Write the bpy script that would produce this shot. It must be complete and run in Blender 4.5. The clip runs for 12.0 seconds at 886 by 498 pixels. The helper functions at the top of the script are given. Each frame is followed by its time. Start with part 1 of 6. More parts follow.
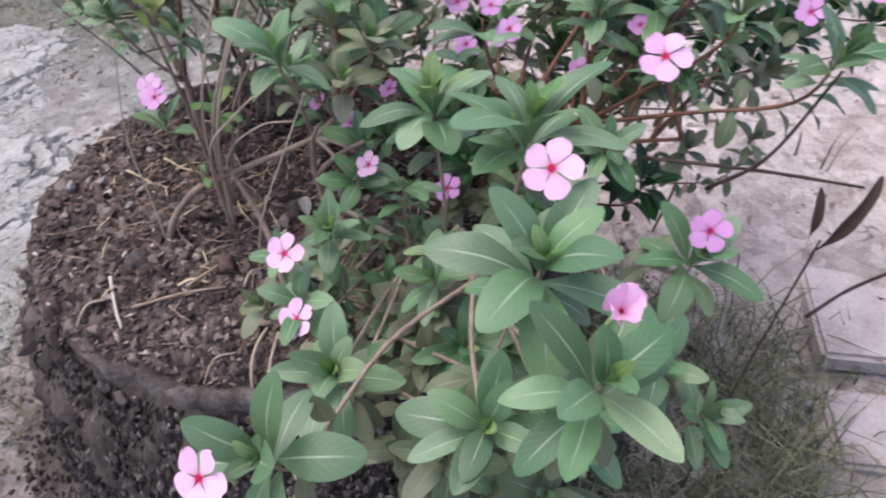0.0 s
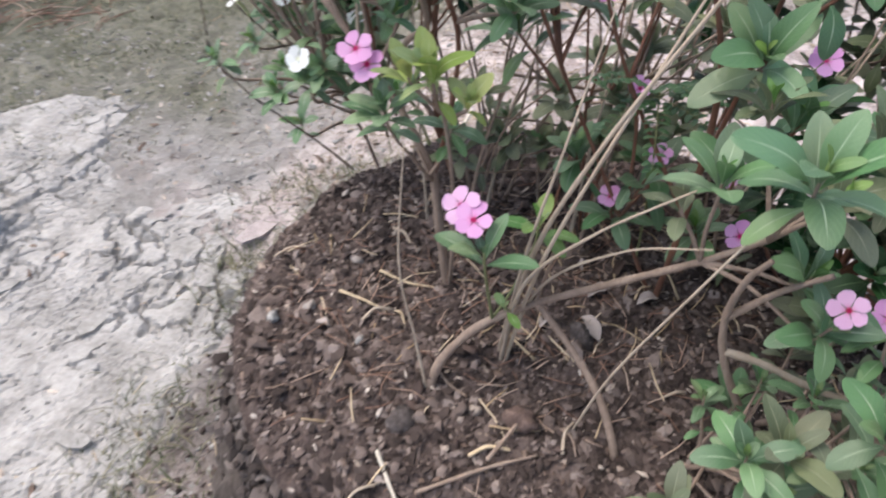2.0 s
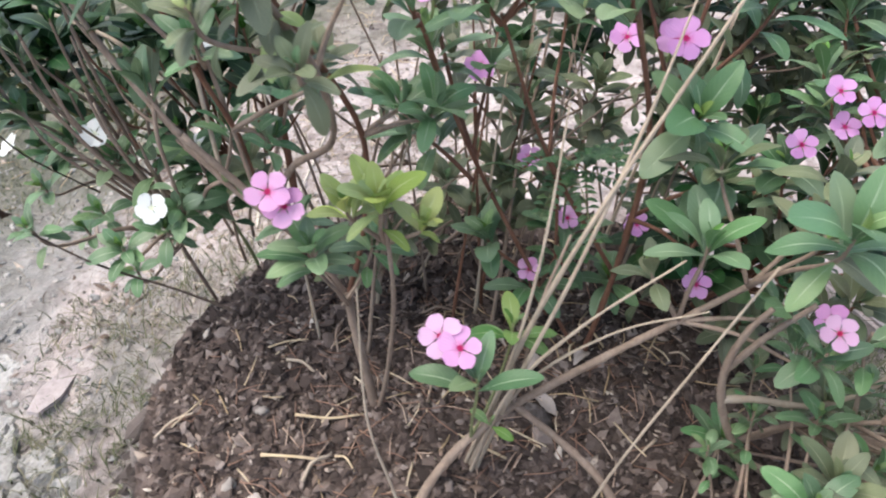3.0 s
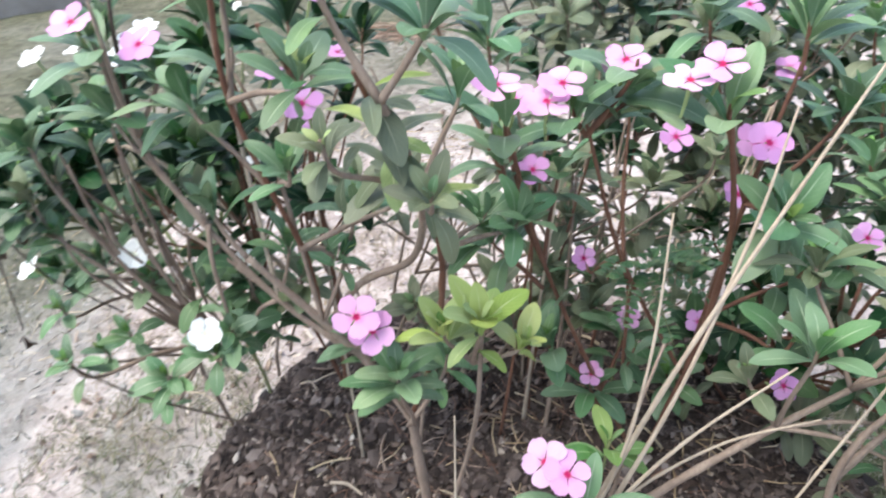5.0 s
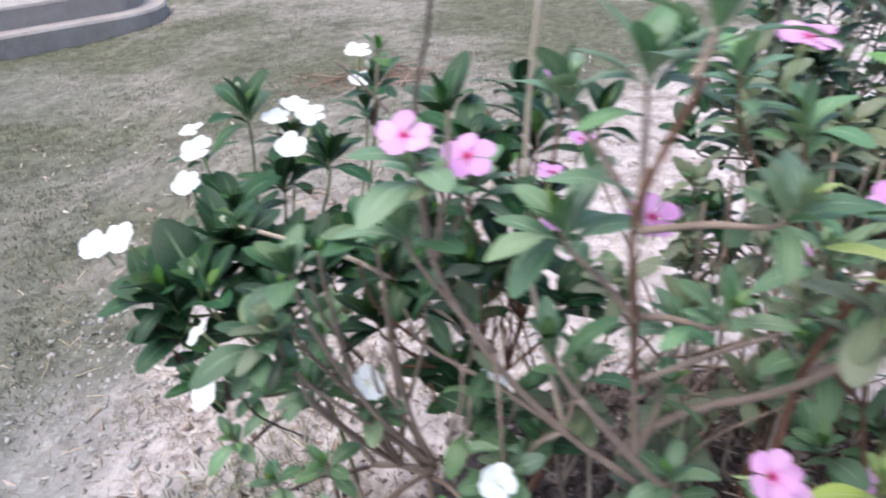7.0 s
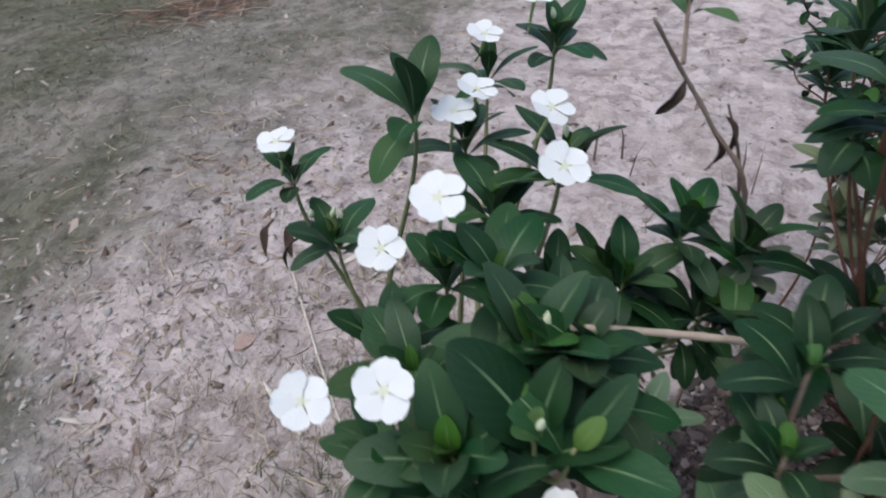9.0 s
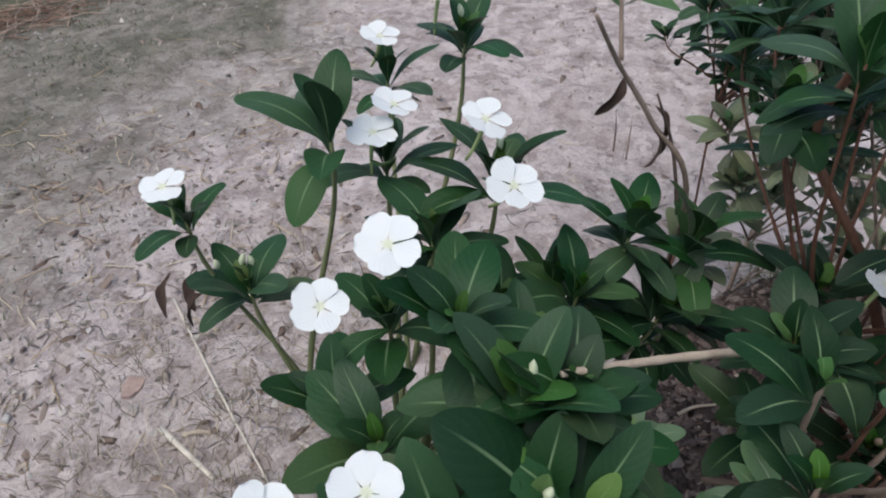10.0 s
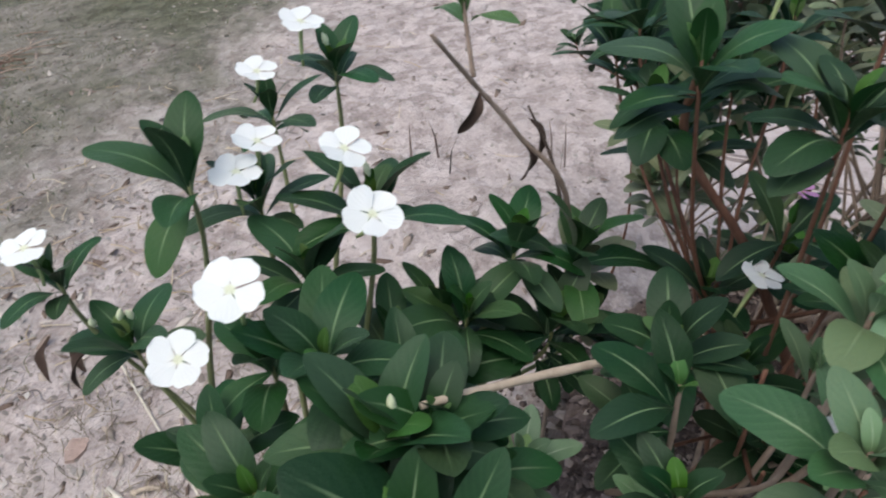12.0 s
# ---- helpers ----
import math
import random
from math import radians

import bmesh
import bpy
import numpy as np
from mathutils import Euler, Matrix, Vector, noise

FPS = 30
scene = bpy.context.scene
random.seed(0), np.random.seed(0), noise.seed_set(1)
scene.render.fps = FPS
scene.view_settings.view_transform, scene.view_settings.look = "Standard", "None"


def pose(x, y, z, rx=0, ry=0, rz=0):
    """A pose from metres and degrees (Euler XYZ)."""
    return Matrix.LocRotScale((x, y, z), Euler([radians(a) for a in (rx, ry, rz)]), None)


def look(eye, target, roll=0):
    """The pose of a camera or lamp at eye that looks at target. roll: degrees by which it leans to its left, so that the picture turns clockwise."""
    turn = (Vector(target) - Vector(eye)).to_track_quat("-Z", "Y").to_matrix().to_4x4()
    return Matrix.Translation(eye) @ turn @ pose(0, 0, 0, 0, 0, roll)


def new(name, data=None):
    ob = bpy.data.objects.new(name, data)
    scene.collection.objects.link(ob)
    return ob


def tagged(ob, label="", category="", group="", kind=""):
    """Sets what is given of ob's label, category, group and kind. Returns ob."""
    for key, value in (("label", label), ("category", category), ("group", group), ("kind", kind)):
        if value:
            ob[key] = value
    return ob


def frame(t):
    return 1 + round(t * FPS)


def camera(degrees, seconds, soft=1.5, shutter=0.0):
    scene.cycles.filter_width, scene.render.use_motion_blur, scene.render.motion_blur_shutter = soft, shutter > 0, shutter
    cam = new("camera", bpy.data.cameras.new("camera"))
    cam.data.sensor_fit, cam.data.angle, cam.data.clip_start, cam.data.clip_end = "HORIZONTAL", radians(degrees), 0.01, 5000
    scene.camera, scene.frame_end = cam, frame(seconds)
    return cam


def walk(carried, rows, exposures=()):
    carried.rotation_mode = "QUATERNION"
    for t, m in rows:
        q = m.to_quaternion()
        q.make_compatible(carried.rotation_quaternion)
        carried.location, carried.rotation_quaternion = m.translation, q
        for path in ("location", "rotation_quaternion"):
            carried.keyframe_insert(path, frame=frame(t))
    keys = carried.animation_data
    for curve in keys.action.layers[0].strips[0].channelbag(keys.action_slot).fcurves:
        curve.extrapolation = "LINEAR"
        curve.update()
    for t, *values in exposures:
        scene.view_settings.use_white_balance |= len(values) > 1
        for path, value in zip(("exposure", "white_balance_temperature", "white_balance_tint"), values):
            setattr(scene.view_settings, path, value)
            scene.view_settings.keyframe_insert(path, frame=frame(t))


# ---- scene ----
import itertools

cam = camera(64.7, 12.0, 2.0, 0.4)
PATH = [
    (0, (0.769, 0.195, 1.358), (0.346, 1.571, -0.03), -1.2),
    (0.5, (0.71, 0.205, 1.348), (0.136, 1.527, -0.038), -3.3),
    (1, (0.485, 0.169, 1.343), (-0.123, 1.59, 0.075), -4.1),
    (1.5, (0.382, 0.215, 1.312), (-0.235, 1.606, 0.014), -5.5),
    (2, (0.306, 0.346, 1.296), (-0.117, 1.78, -0.032), -4.5),
    (2.5, (0.25, 0.424, 1.288), (0.175, 1.877, -0.081), -2.9),
    (2.7, (0.194, 0.437, 1.314), (0.322, 1.935, -0.005), -4.6),
    (4.3, (0.026, 0.462, 1.319), (0.418, 2.023, 0.131), -2.5),
    (4.5, (0.035, 0.474, 1.33), (0.338, 2.092, 0.194), -3.7),
    (5, (0.026, 0.51, 1.329), (0.428, 2.138, 0.24), -3.4),
    (5.5, (-0.088, 0.57, 1.346), (0.692, 2.113, 0.341), -3.1),
    (6, (-0.166, 0.594, 1.352), (0.716, 2.098, 0.372), -4.3),
    (6.5, (-0.171, 0.635, 1.361), (0.461, 2.234, 0.339), -3.7),
    (7, (-0.233, 0.718, 1.359), (0.346, 2.339, 0.341), -3.0),
    (7.5, (-0.412, 0.867, 1.363), (0.394, 2.346, 0.285), -5.5),
    (7.7, (-0.436, 0.897, 1.355), (0.395, 2.313, 0.213), -2.9),
    (9.3, (-0.454, 1.235, 1.32), (0.589, 2.411, 0.083), -1.6),
    (9.5, (-0.452, 1.256, 1.321), (0.656, 2.365, 0.079), -1.2),
    (10, (-0.438, 1.257, 1.313), (0.76, 2.234, 0.044), -1.3),
    (10.5, (-0.435, 1.25, 1.303), (0.744, 2.224, 0.015), -1.8),
    (11, (-0.435, 1.247, 1.297), (0.676, 2.234, -0.041), -4.9),
    (11.5, (-0.415, 1.232, 1.304), (0.793, 2.197, 0.035), -4.4),
    (12, (-0.392, 1.214, 1.308), (0.888, 2.137, 0.079), -4.9),
]
walk(cam, [(t, look(eye, target, roll)) for t, eye, target, roll in PATH],
     [(0.0, 0.98, 6300, 13), (1.0, 1.10, 6450, 12), (2.5, 1.18, 6600, 7), (4.5, 1.60, 6350, 3), (6.0, 1.40, 6350, 2), (7.0, 1.28, 6100, 9), (7.5, 1.02, 5950, 9), (9.5, 0.30, 6150, 6), (12.0, 0.52, 6400, 4)])

# ---- world and light: open shade under a bright hazy sky ----
world = bpy.data.worlds.new("world")
scene.world = world
world.use_nodes = True
wt = world.node_tree
sky = wt.nodes.new("ShaderNodeTexSky")
sky.sky_type = "NISHITA"
sky.sun_disc = False
sky.sun_elevation, sky.sun_rotation = radians(66), radians(290)
sky.dust_density, sky.ozone_density = 4.0, 1.0
wt.nodes["Background"].inputs["Strength"].default_value = 0.15
wt.links.new(sky.outputs[0], wt.nodes["Background"].inputs["Color"])
sun = new("sun", bpy.data.lights.new("sun", "SUN"))
sun.data.energy, sun.data.angle, sun.data.color = 1.15, radians(45), (1.0, 0.94, 0.87)
sun.matrix_world = look((0, 0, 0), (0.32, 0.20, -0.88))

rnd = random.Random(7)


# ---- materials ----
def nodes_of(name):
    m = bpy.data.materials.new(name)
    m.use_nodes = True
    nt = m.node_tree
    return m, nt, nt.nodes, nt.links, nt.nodes["Principled BSDF"]


def ramp(nt, stops):
    n = nt.nodes.new("ShaderNodeValToRGB")
    e = n.color_ramp.elements
    while len(e) < len(stops):
        e.new(0.5)
    for el, (p, c) in zip(e, stops):
        el.position, el.color = p, (*c, 1)
    return n


def noise_node(nt, vec, scale, detail=6.0, rough=0.6, dist=0.0):
    n = nt.nodes.new("ShaderNodeTexNoise")
    n.inputs["Scale"].default_value, n.inputs["Detail"].default_value = scale, detail
    n.inputs["Roughness"].default_value, n.inputs["Distortion"].default_value = rough, dist
    nt.links.new(vec, n.inputs["Vector"])
    return n.outputs["Fac"]


def math_node(nt, op, a, b=0.0, c=0.0):
    n = nt.nodes.new("ShaderNodeMath")
    n.operation = op
    for i, v in enumerate((a, b, c)):
        if isinstance(v, (int, float)):
            n.inputs[i].default_value = v
        else:
            nt.links.new(v, n.inputs[i])
    return n.outputs[0]


def mix_col(nt, fac, a, b, kind="MIX"):
    n = nt.nodes.new("ShaderNodeMix")
    n.data_type, n.blend_type = "RGBA", kind
    for i, v in ((0, fac), (6, a), (7, b)):
        if isinstance(v, (int, float)):
            n.inputs[i].default_value = v
        elif isinstance(v, tuple):
            n.inputs[i].default_value = (*v, 1)
        else:
            nt.links.new(v, n.inputs[i])
    return n.outputs[2]


def bump_node(nt, height, strength, dist, bsdf):
    n = nt.nodes.new("ShaderNodeBump")
    n.inputs["Strength"].default_value, n.inputs["Distance"].default_value = strength, dist
    nt.links.new(height, n.inputs["Height"])
    nt.links.new(n.outputs[0], bsdf.inputs["Normal"])


def smooth(nt, v, lo, hi):
    n = nt.nodes.new("ShaderNodeMapRange")
    n.interpolation_type = "SMOOTHSTEP"
    n.inputs["From Min"].default_value, n.inputs["From Max"].default_value = lo, hi
    nt.links.new(v, n.inputs["Value"])
    return n.outputs[0]


def coords(nt, which="Object"):
    return nt.nodes.new("ShaderNodeTexCoord").outputs[which]


def rough_surface(name, stops, scale, fine, rough, bump, dist, island=0.0, stretch=None):
    """Earthy surface: two scales of noise in the colour, relief from both."""
    m, nt, N, L, B = nodes_of(name)
    v = coords(nt)
    if stretch:
        mp = N.new("ShaderNodeMapping")
        mp.inputs["Scale"].default_value = stretch
        L.new(v, mp.inputs["Vector"])
        v = mp.outputs[0]
    a = noise_node(nt, v, scale, 4, 0.6, 0.4)
    b = noise_node(nt, v, fine, 8, 0.7)
    f = math_node(nt, "ADD", math_node(nt, "MULTIPLY", a, 0.55), math_node(nt, "MULTIPLY", b, 0.45))
    if island:
        g = N.new("ShaderNodeNewGeometry").outputs["Random Per Island"]
        f = math_node(nt, "ADD", math_node(nt, "MULTIPLY", f, 1 - island), math_node(nt, "MULTIPLY", g, island))
    r = ramp(nt, stops)
    L.new(f, r.inputs[0])
    L.new(r.outputs[0], B.inputs["Base Color"])
    B.inputs["Roughness"].default_value = rough
    B.inputs["Specular IOR Level"].default_value = 0.25
    bump_node(nt, f, bump, dist, B)
    return m


def leaf_surface(name, dark, mid, light, rib, rough=0.45, glow=0.18):
    m, nt, N, L, B = nodes_of(name)
    uv = N.new("ShaderNodeSeparateXYZ")
    L.new(coords(nt, "UV"), uv.inputs[0])
    side = math_node(nt, "ABSOLUTE", math_node(nt, "SUBTRACT", uv.outputs[0], 0.5))
    ribv = math_node(nt, "SUBTRACT", 1.0, smooth(nt, side, 0.012, 0.036))
    ribv = math_node(nt, "MULTIPLY", ribv, math_node(nt, "SUBTRACT", 1.0, smooth(nt, uv.outputs[1], 0.55, 1.0)))
    vein = math_node(nt, "SINE", math_node(nt, "MULTIPLY", math_node(nt, "SUBTRACT", uv.outputs[1], math_node(nt, "MULTIPLY", side, 0.55)), 62.0))
    oi = N.new("ShaderNodeObjectInfo")
    n1 = noise_node(nt, coords(nt), 60, 4, 0.6)
    n2 = noise_node(nt, coords(nt), 700, 4, 0.6)
    f = math_node(nt, "ADD", math_node(nt, "MULTIPLY", oi.outputs["Random"], 0.6), math_node(nt, "MULTIPLY", n1, 0.4))
    r = ramp(nt, [(0.1, dark), (0.5, mid), (0.95, light)])
    L.new(f, r.inputs[0])
    wn = N.new("ShaderNodeTexWhiteNoise")
    wn.noise_dimensions = "1D"
    L.new(oi.outputs["Random"], wn.inputs["W"])
    tint = N.new("ShaderNodeHueSaturation")
    L.new(math_node(nt, "ADD", 0.485, math_node(nt, "MULTIPLY", wn.outputs["Value"], 0.035)), tint.inputs["Hue"])
    ws = N.new("ShaderNodeSeparateColor")
    L.new(wn.outputs["Color"], ws.inputs[0])
    L.new(math_node(nt, "ADD", 0.80, math_node(nt, "MULTIPLY", ws.outputs[1], 0.45)), tint.inputs["Saturation"])
    L.new(r.outputs[0], tint.inputs["Color"])
    c = mix_col(nt, math_node(nt, "MULTIPLY", math_node(nt, "MAXIMUM", vein, 0.0), 0.12), tint.outputs[0], light)
    c = mix_col(nt, math_node(nt, "MULTIPLY", smooth(nt, n2, 0.55, 0.8), 0.25), c, dark)
    c = mix_col(nt, math_node(nt, "MULTIPLY", ribv, 0.75), c, rib)
    tired = math_node(nt, "MULTIPLY", smooth(nt, math_node(nt, "ADD", oi.outputs["Random"], math_node(nt, "MULTIPLY", n1, 0.5)), 1.05, 1.3), 0.42)
    c = mix_col(nt, tired, c, tuple(0.5 * (a + b) for a, b in zip(light, (light[1], light[1] * 0.86, light[2] * 0.6))))
    L.new(c, B.inputs["Base Color"])
    L.new(math_node(nt, "ADD", rough - 0.1, math_node(nt, "MULTIPLY", n1, 0.2)), B.inputs["Roughness"])
    B.inputs["Specular IOR Level"].default_value = 0.22 if glow < 0.1 else 0.35 if rough > 0.43 else 0.55
    h = math_node(nt, "ADD", math_node(nt, "MULTIPLY", vein, 0.05), math_node(nt, "MULTIPLY", n1, 0.5))
    h = math_node(nt, "SUBTRACT", h, math_node(nt, "MULTIPLY", ribv, 0.8))
    bump_node(nt, h, 0.35, 0.002, B)
    t = N.new("ShaderNodeBsdfTranslucent")
    L.new(mix_col(nt, 0.5, c, light), t.inputs["Color"])
    mx = N.new("ShaderNodeMixShader")
    mx.inputs[0].default_value = glow
    L.new(B.outputs[0], mx.inputs[1])
    L.new(t.outputs[0], mx.inputs[2])
    L.new(mx.outputs[0], N["Material Output"].inputs["Surface"])
    return m


def petal_surface(name, eye, inner, pale, deep):
    m, nt, N, L, B = nodes_of(name)
    uv = N.new("ShaderNodeSeparateXYZ")
    L.new(coords(nt, "UV"), uv.inputs[0])
    oi = N.new("ShaderNodeObjectInfo")
    tone = mix_col(nt, oi.outputs["Random"], pale, deep)
    n1 = noise_node(nt, coords(nt), 220, 3, 0.6)
    c = mix_col(nt, smooth(nt, math_node(nt, "ADD", uv.outputs[1], math_node(nt, "MULTIPLY", n1, 0.15)), 0.14, 0.50), inner, tone)
    c = mix_col(nt, smooth(nt, uv.outputs[1], 0.09, 0.2), eye, c)
    L.new(c, B.inputs["Base Color"])
    B.inputs["Roughness"].default_value = 0.6
    B.inputs["Specular IOR Level"].default_value = 0.2
    w = math_node(nt, "SINE", math_node(nt, "MULTIPLY", uv.outputs[0], 40.0))
    bump_node(nt, math_node(nt, "ADD", w, n1), 0.15, 0.001, B)
    t = N.new("ShaderNodeBsdfTranslucent")
    L.new(c, t.inputs["Color"])
    mx = N.new("ShaderNodeMixShader")
    mx.inputs[0].default_value = 0.25
    L.new(B.outputs[0], mx.inputs[1])
    L.new(t.outputs[0], mx.inputs[2])
    L.new(mx.outputs[0], N["Material Output"].inputs["Surface"])
    return m


def ground_surface():
    """Dry trampled clay: pale crusted earth beside the planter, brown earth behind, darker humus under old grass."""
    m, nt, N, L, B = nodes_of("dry_clay_ground")
    v = coords(nt)
    xyz = N.new("ShaderNodeSeparateXYZ")
    L.new(v, xyz.inputs[0])
    big = noise_node(nt, v, 1.1, 7, 0.66, 0.8)
    mid = noise_node(nt, v, 9.0, 8, 0.68, 0.3)
    fine = noise_node(nt, v, 90.0, 6, 0.7)
    f = math_node(nt, "ADD", math_node(nt, "MULTIPLY", mid, 0.6), math_node(nt, "MULTIPLY", fine, 0.4))
    pale = ramp(nt, [(0.25, (0.14, 0.128, 0.12)), (0.45, (0.25, 0.236, 0.224)), (0.62, (0.335, 0.32, 0.307)), (0.8, (0.42, 0.405, 0.39))])
    brown = ramp(nt, [(0.25, (0.13, 0.10, 0.088)), (0.43, (0.38, 0.318, 0.302)), (0.58, (0.57, 0.497, 0.482)), (0.78, (0.69, 0.625, 0.61))])
    humus = ramp(nt, [(0.3, (0.050, 0.051, 0.034)), (0.5, (0.110, 0.110, 0.073)), (0.75, (0.20, 0.19, 0.135))])
    flake = N.new("ShaderNodeTexVoronoi")
    flake.inputs["Scale"].default_value = 24.0
    fw = N.new("ShaderNodeVectorMath")
    fw.operation = "ADD"
    fn = N.new("ShaderNodeTexNoise")
    fn.inputs["Scale"].default_value, fn.inputs["Detail"].default_value = 22.0, 5.0
    L.new(v, fn.inputs["Vector"])
    fs = N.new("ShaderNodeVectorMath")
    fs.operation = "SCALE"
    fs.inputs["Scale"].default_value = 0.07
    L.new(fn.outputs["Color"], fs.inputs[0])
    L.new(v, fw.inputs[0])
    L.new(fs.outputs[0], fw.inputs[1])
    L.new(fw.outputs[0], flake.inputs["Vector"])
    cell = N.new("ShaderNodeSeparateColor")
    L.new(flake.outputs["Color"], cell.inputs[0])
    f = math_node(nt, "ADD", f, math_node(nt, "MULTIPLY", math_node(nt, "SUBTRACT", cell.outputs[0], 0.5), 0.16))
    for r in (pale, brown, humus):
        L.new(f, r.inputs[0])
    # pale crust lies to the west of the planter
    wobble = math_node(nt, "MULTIPLY", math_node(nt, "SUBTRACT", big, 0.5), 3.4)
    out = N.new("ShaderNodeVectorMath")
    out.operation = "DISTANCE"
    out.inputs[1].default_value = (0.1, 1.6, 0.0)
    L.new(v, out.inputs[0])
    drift = math_node(nt, "MULTIPLY", smooth(nt, out.outputs["Value"], 1.6, 4.0), math_node(nt, "MULTIPLY", math_node(nt, "SUBTRACT", noise_node(nt, v, 0.28, 5, 0.6, 1.0), 0.5), 9.0))
    wobble = math_node(nt, "ADD", wobble, drift)
    west = smooth(nt, math_node(nt, "SUBTRACT", wobble, math_node(nt, "ADD", xyz.outputs[0], math_node(nt, "MULTIPLY", xyz.outputs[1], 0.15))), -0.2, 0.7)
    c = mix_col(nt, west, brown.outputs[0], pale.outputs[0])
    # rubbed, crumbly brown patches
    rub = math_node(nt, "ADD", noise_node(nt, v, 3.4, 7, 0.7, 0.6), math_node(nt, "MULTIPLY", math_node(nt, "SUBTRACT", fine, 0.5), 0.5))
    c = mix_col(nt, math_node(nt, "MULTIPLY", smooth(nt, rub, 0.50, 0.70), 0.36), c, (0.25, 0.20, 0.185))
    # old grass and humus further back
    far = math_node(nt, "ADD", xyz.outputs[1], math_node(nt, "ADD", math_node(nt, "MULTIPLY", math_node(nt, "MINIMUM", xyz.outputs[0], 0.0), -0.62), math_node(nt, "MULTIPLY", math_node(nt, "MAXIMUM", xyz.outputs[0], 0.0), -0.30)))
    far = smooth(nt, math_node(nt, "ADD", far, math_node(nt, "MULTIPLY", wobble, 0.6)), 2.6, 3.6)
    patch = smooth(nt, noise_node(nt, v, 0.55, 4, 0.6), 0.40, 0.56)
    c = mix_col(nt, math_node(nt, "MULTIPLY", far, math_node(nt, "ADD", 0.68, math_node(nt, "MULTIPLY", patch, 0.30))), c, humus.outputs[0])
    # dark soil washed from the planter
    off = N.new("ShaderNodeVectorMath")
    off.operation = "DISTANCE"
    off.inputs[1].default_value = (0.20, 1.06, 0.0)
    L.new(v, off.inputs[0])
    near = math_node(nt, "SUBTRACT", 1.0, smooth(nt, math_node(nt, "ADD", off.outputs["Value"], math_node(nt, "ADD", math_node(nt, "MULTIPLY", wobble, 0.10), math_node(nt, "MULTIPLY", math_node(nt, "SUBTRACT", mid, 0.5), 0.5))), 0.60, 0.88))
    wash = ramp(nt, [(0.3, (0.045, 0.035, 0.030)), (0.5, (0.095, 0.077, 0.068)), (0.75, (0.19, 0.165, 0.15))])
    L.new(f, wash.inputs[0])
    c = mix_col(nt, math_node(nt, "MULTIPLY", near, 0.65), c, wash.outputs[0])
    # shrinkage cracks
    vo = N.new("ShaderNodeTexVoronoi")
    vo.feature = "DISTANCE_TO_EDGE"
    vo.inputs["Scale"].default_value = 7.0
    wv = N.new("ShaderNodeVectorMath")
    wv.operation = "ADD"
    nn = N.new("ShaderNodeTexNoise")
    nn.inputs["Scale"].default_value = 5.0
    L.new(v, nn.inputs["Vector"])
    sc = N.new("ShaderNodeVectorMath")
    sc.operation = "SCALE"
    sc.inputs["Scale"].default_value = 0.34
    L.new(nn.outputs["Color"], sc.inputs[0])
    L.new(v, wv.inputs[0])
    L.new(sc.outputs[0], wv.inputs[1])
    L.new(wv.outputs[0], vo.inputs["Vector"])
    crack = math_node(nt, "SUBTRACT", 1.0, smooth(nt, vo.outputs[0], 0.0, 0.030))
    crack = math_node(nt, "MULTIPLY", crack, smooth(nt, noise_node(nt, v, 2.3, 5, 0.65), 0.53, 0.66))
    c = mix_col(nt, math_node(nt, "MULTIPLY", crack, 0.38), c, (0.09, 0.075, 0.066))
    L.new(c, B.inputs["Base Color"])
    B.inputs["Roughness"].default_value = 0.92
    B.inputs["Specular IOR Level"].default_value = 0.15
    h = math_node(nt, "SUBTRACT", math_node(nt, "ADD", f, math_node(nt, "MULTIPLY", mid, 0.8)), math_node(nt, "MULTIPLY", crack, 0.45))
    bump_node(nt, h, 1.0, 0.026, B)
    return m


M_ground = ground_surface()
M_soil = rough_surface("dark_humus_soil", [(0.32, (0.016, 0.0115, 0.0105)), (0.45, (0.055, 0.040, 0.036)), (0.57, (0.128, 0.096, 0.087)), (0.74, (0.25, 0.20, 0.182))], 28, 160, 0.95, 1.0, 0.012)
M_wall = rough_surface("weathered_mossy_cement", [(0.30, (0.020, 0.016, 0.014)), (0.46, (0.056, 0.045, 0.040)), (0.60, (0.105, 0.087, 0.078)), (0.78, (0.19, 0.163, 0.147))], 22, 110, 0.95, 1.0, 0.012, stretch=(1.0, 1.0, 0.22))
M_rim = rough_surface("grey_cement_rim", [(0.34, (0.026, 0.021, 0.020)), (0.47, (0.072, 0.060, 0.058)), (0.58, (0.145, 0.125, 0.122)), (0.75, (0.25, 0.225, 0.22))], 26, 150, 0.9, 1.0, 0.010)
M_clod = rough_surface("soil_clods", [(0.15, (0.020, 0.0145, 0.013)), (0.45, (0.062, 0.046, 0.041)), (0.70, (0.138, 0.106, 0.095)), (0.92, (0.32, 0.27, 0.25))], 60, 300, 0.95, 0.6, 0.004, island=0.6)
M_bank = rough_surface("black_bank_clods", [(0.15, (0.017, 0.013, 0.012)), (0.42, (0.050, 0.040, 0.037)), (0.66, (0.115, 0.095, 0.089)), (0.92, (0.29, 0.255, 0.24))], 60, 300, 0.95, 0.6, 0.004, island=0.55)
M_redsoil = rough_surface("reddish_clod", [(0.3, (0.06, 0.040, 0.034)), (0.5, (0.13, 0.088, 0.075)), (0.7, (0.22, 0.16, 0.14))], 60, 300, 0.95, 0.8, 0.006)
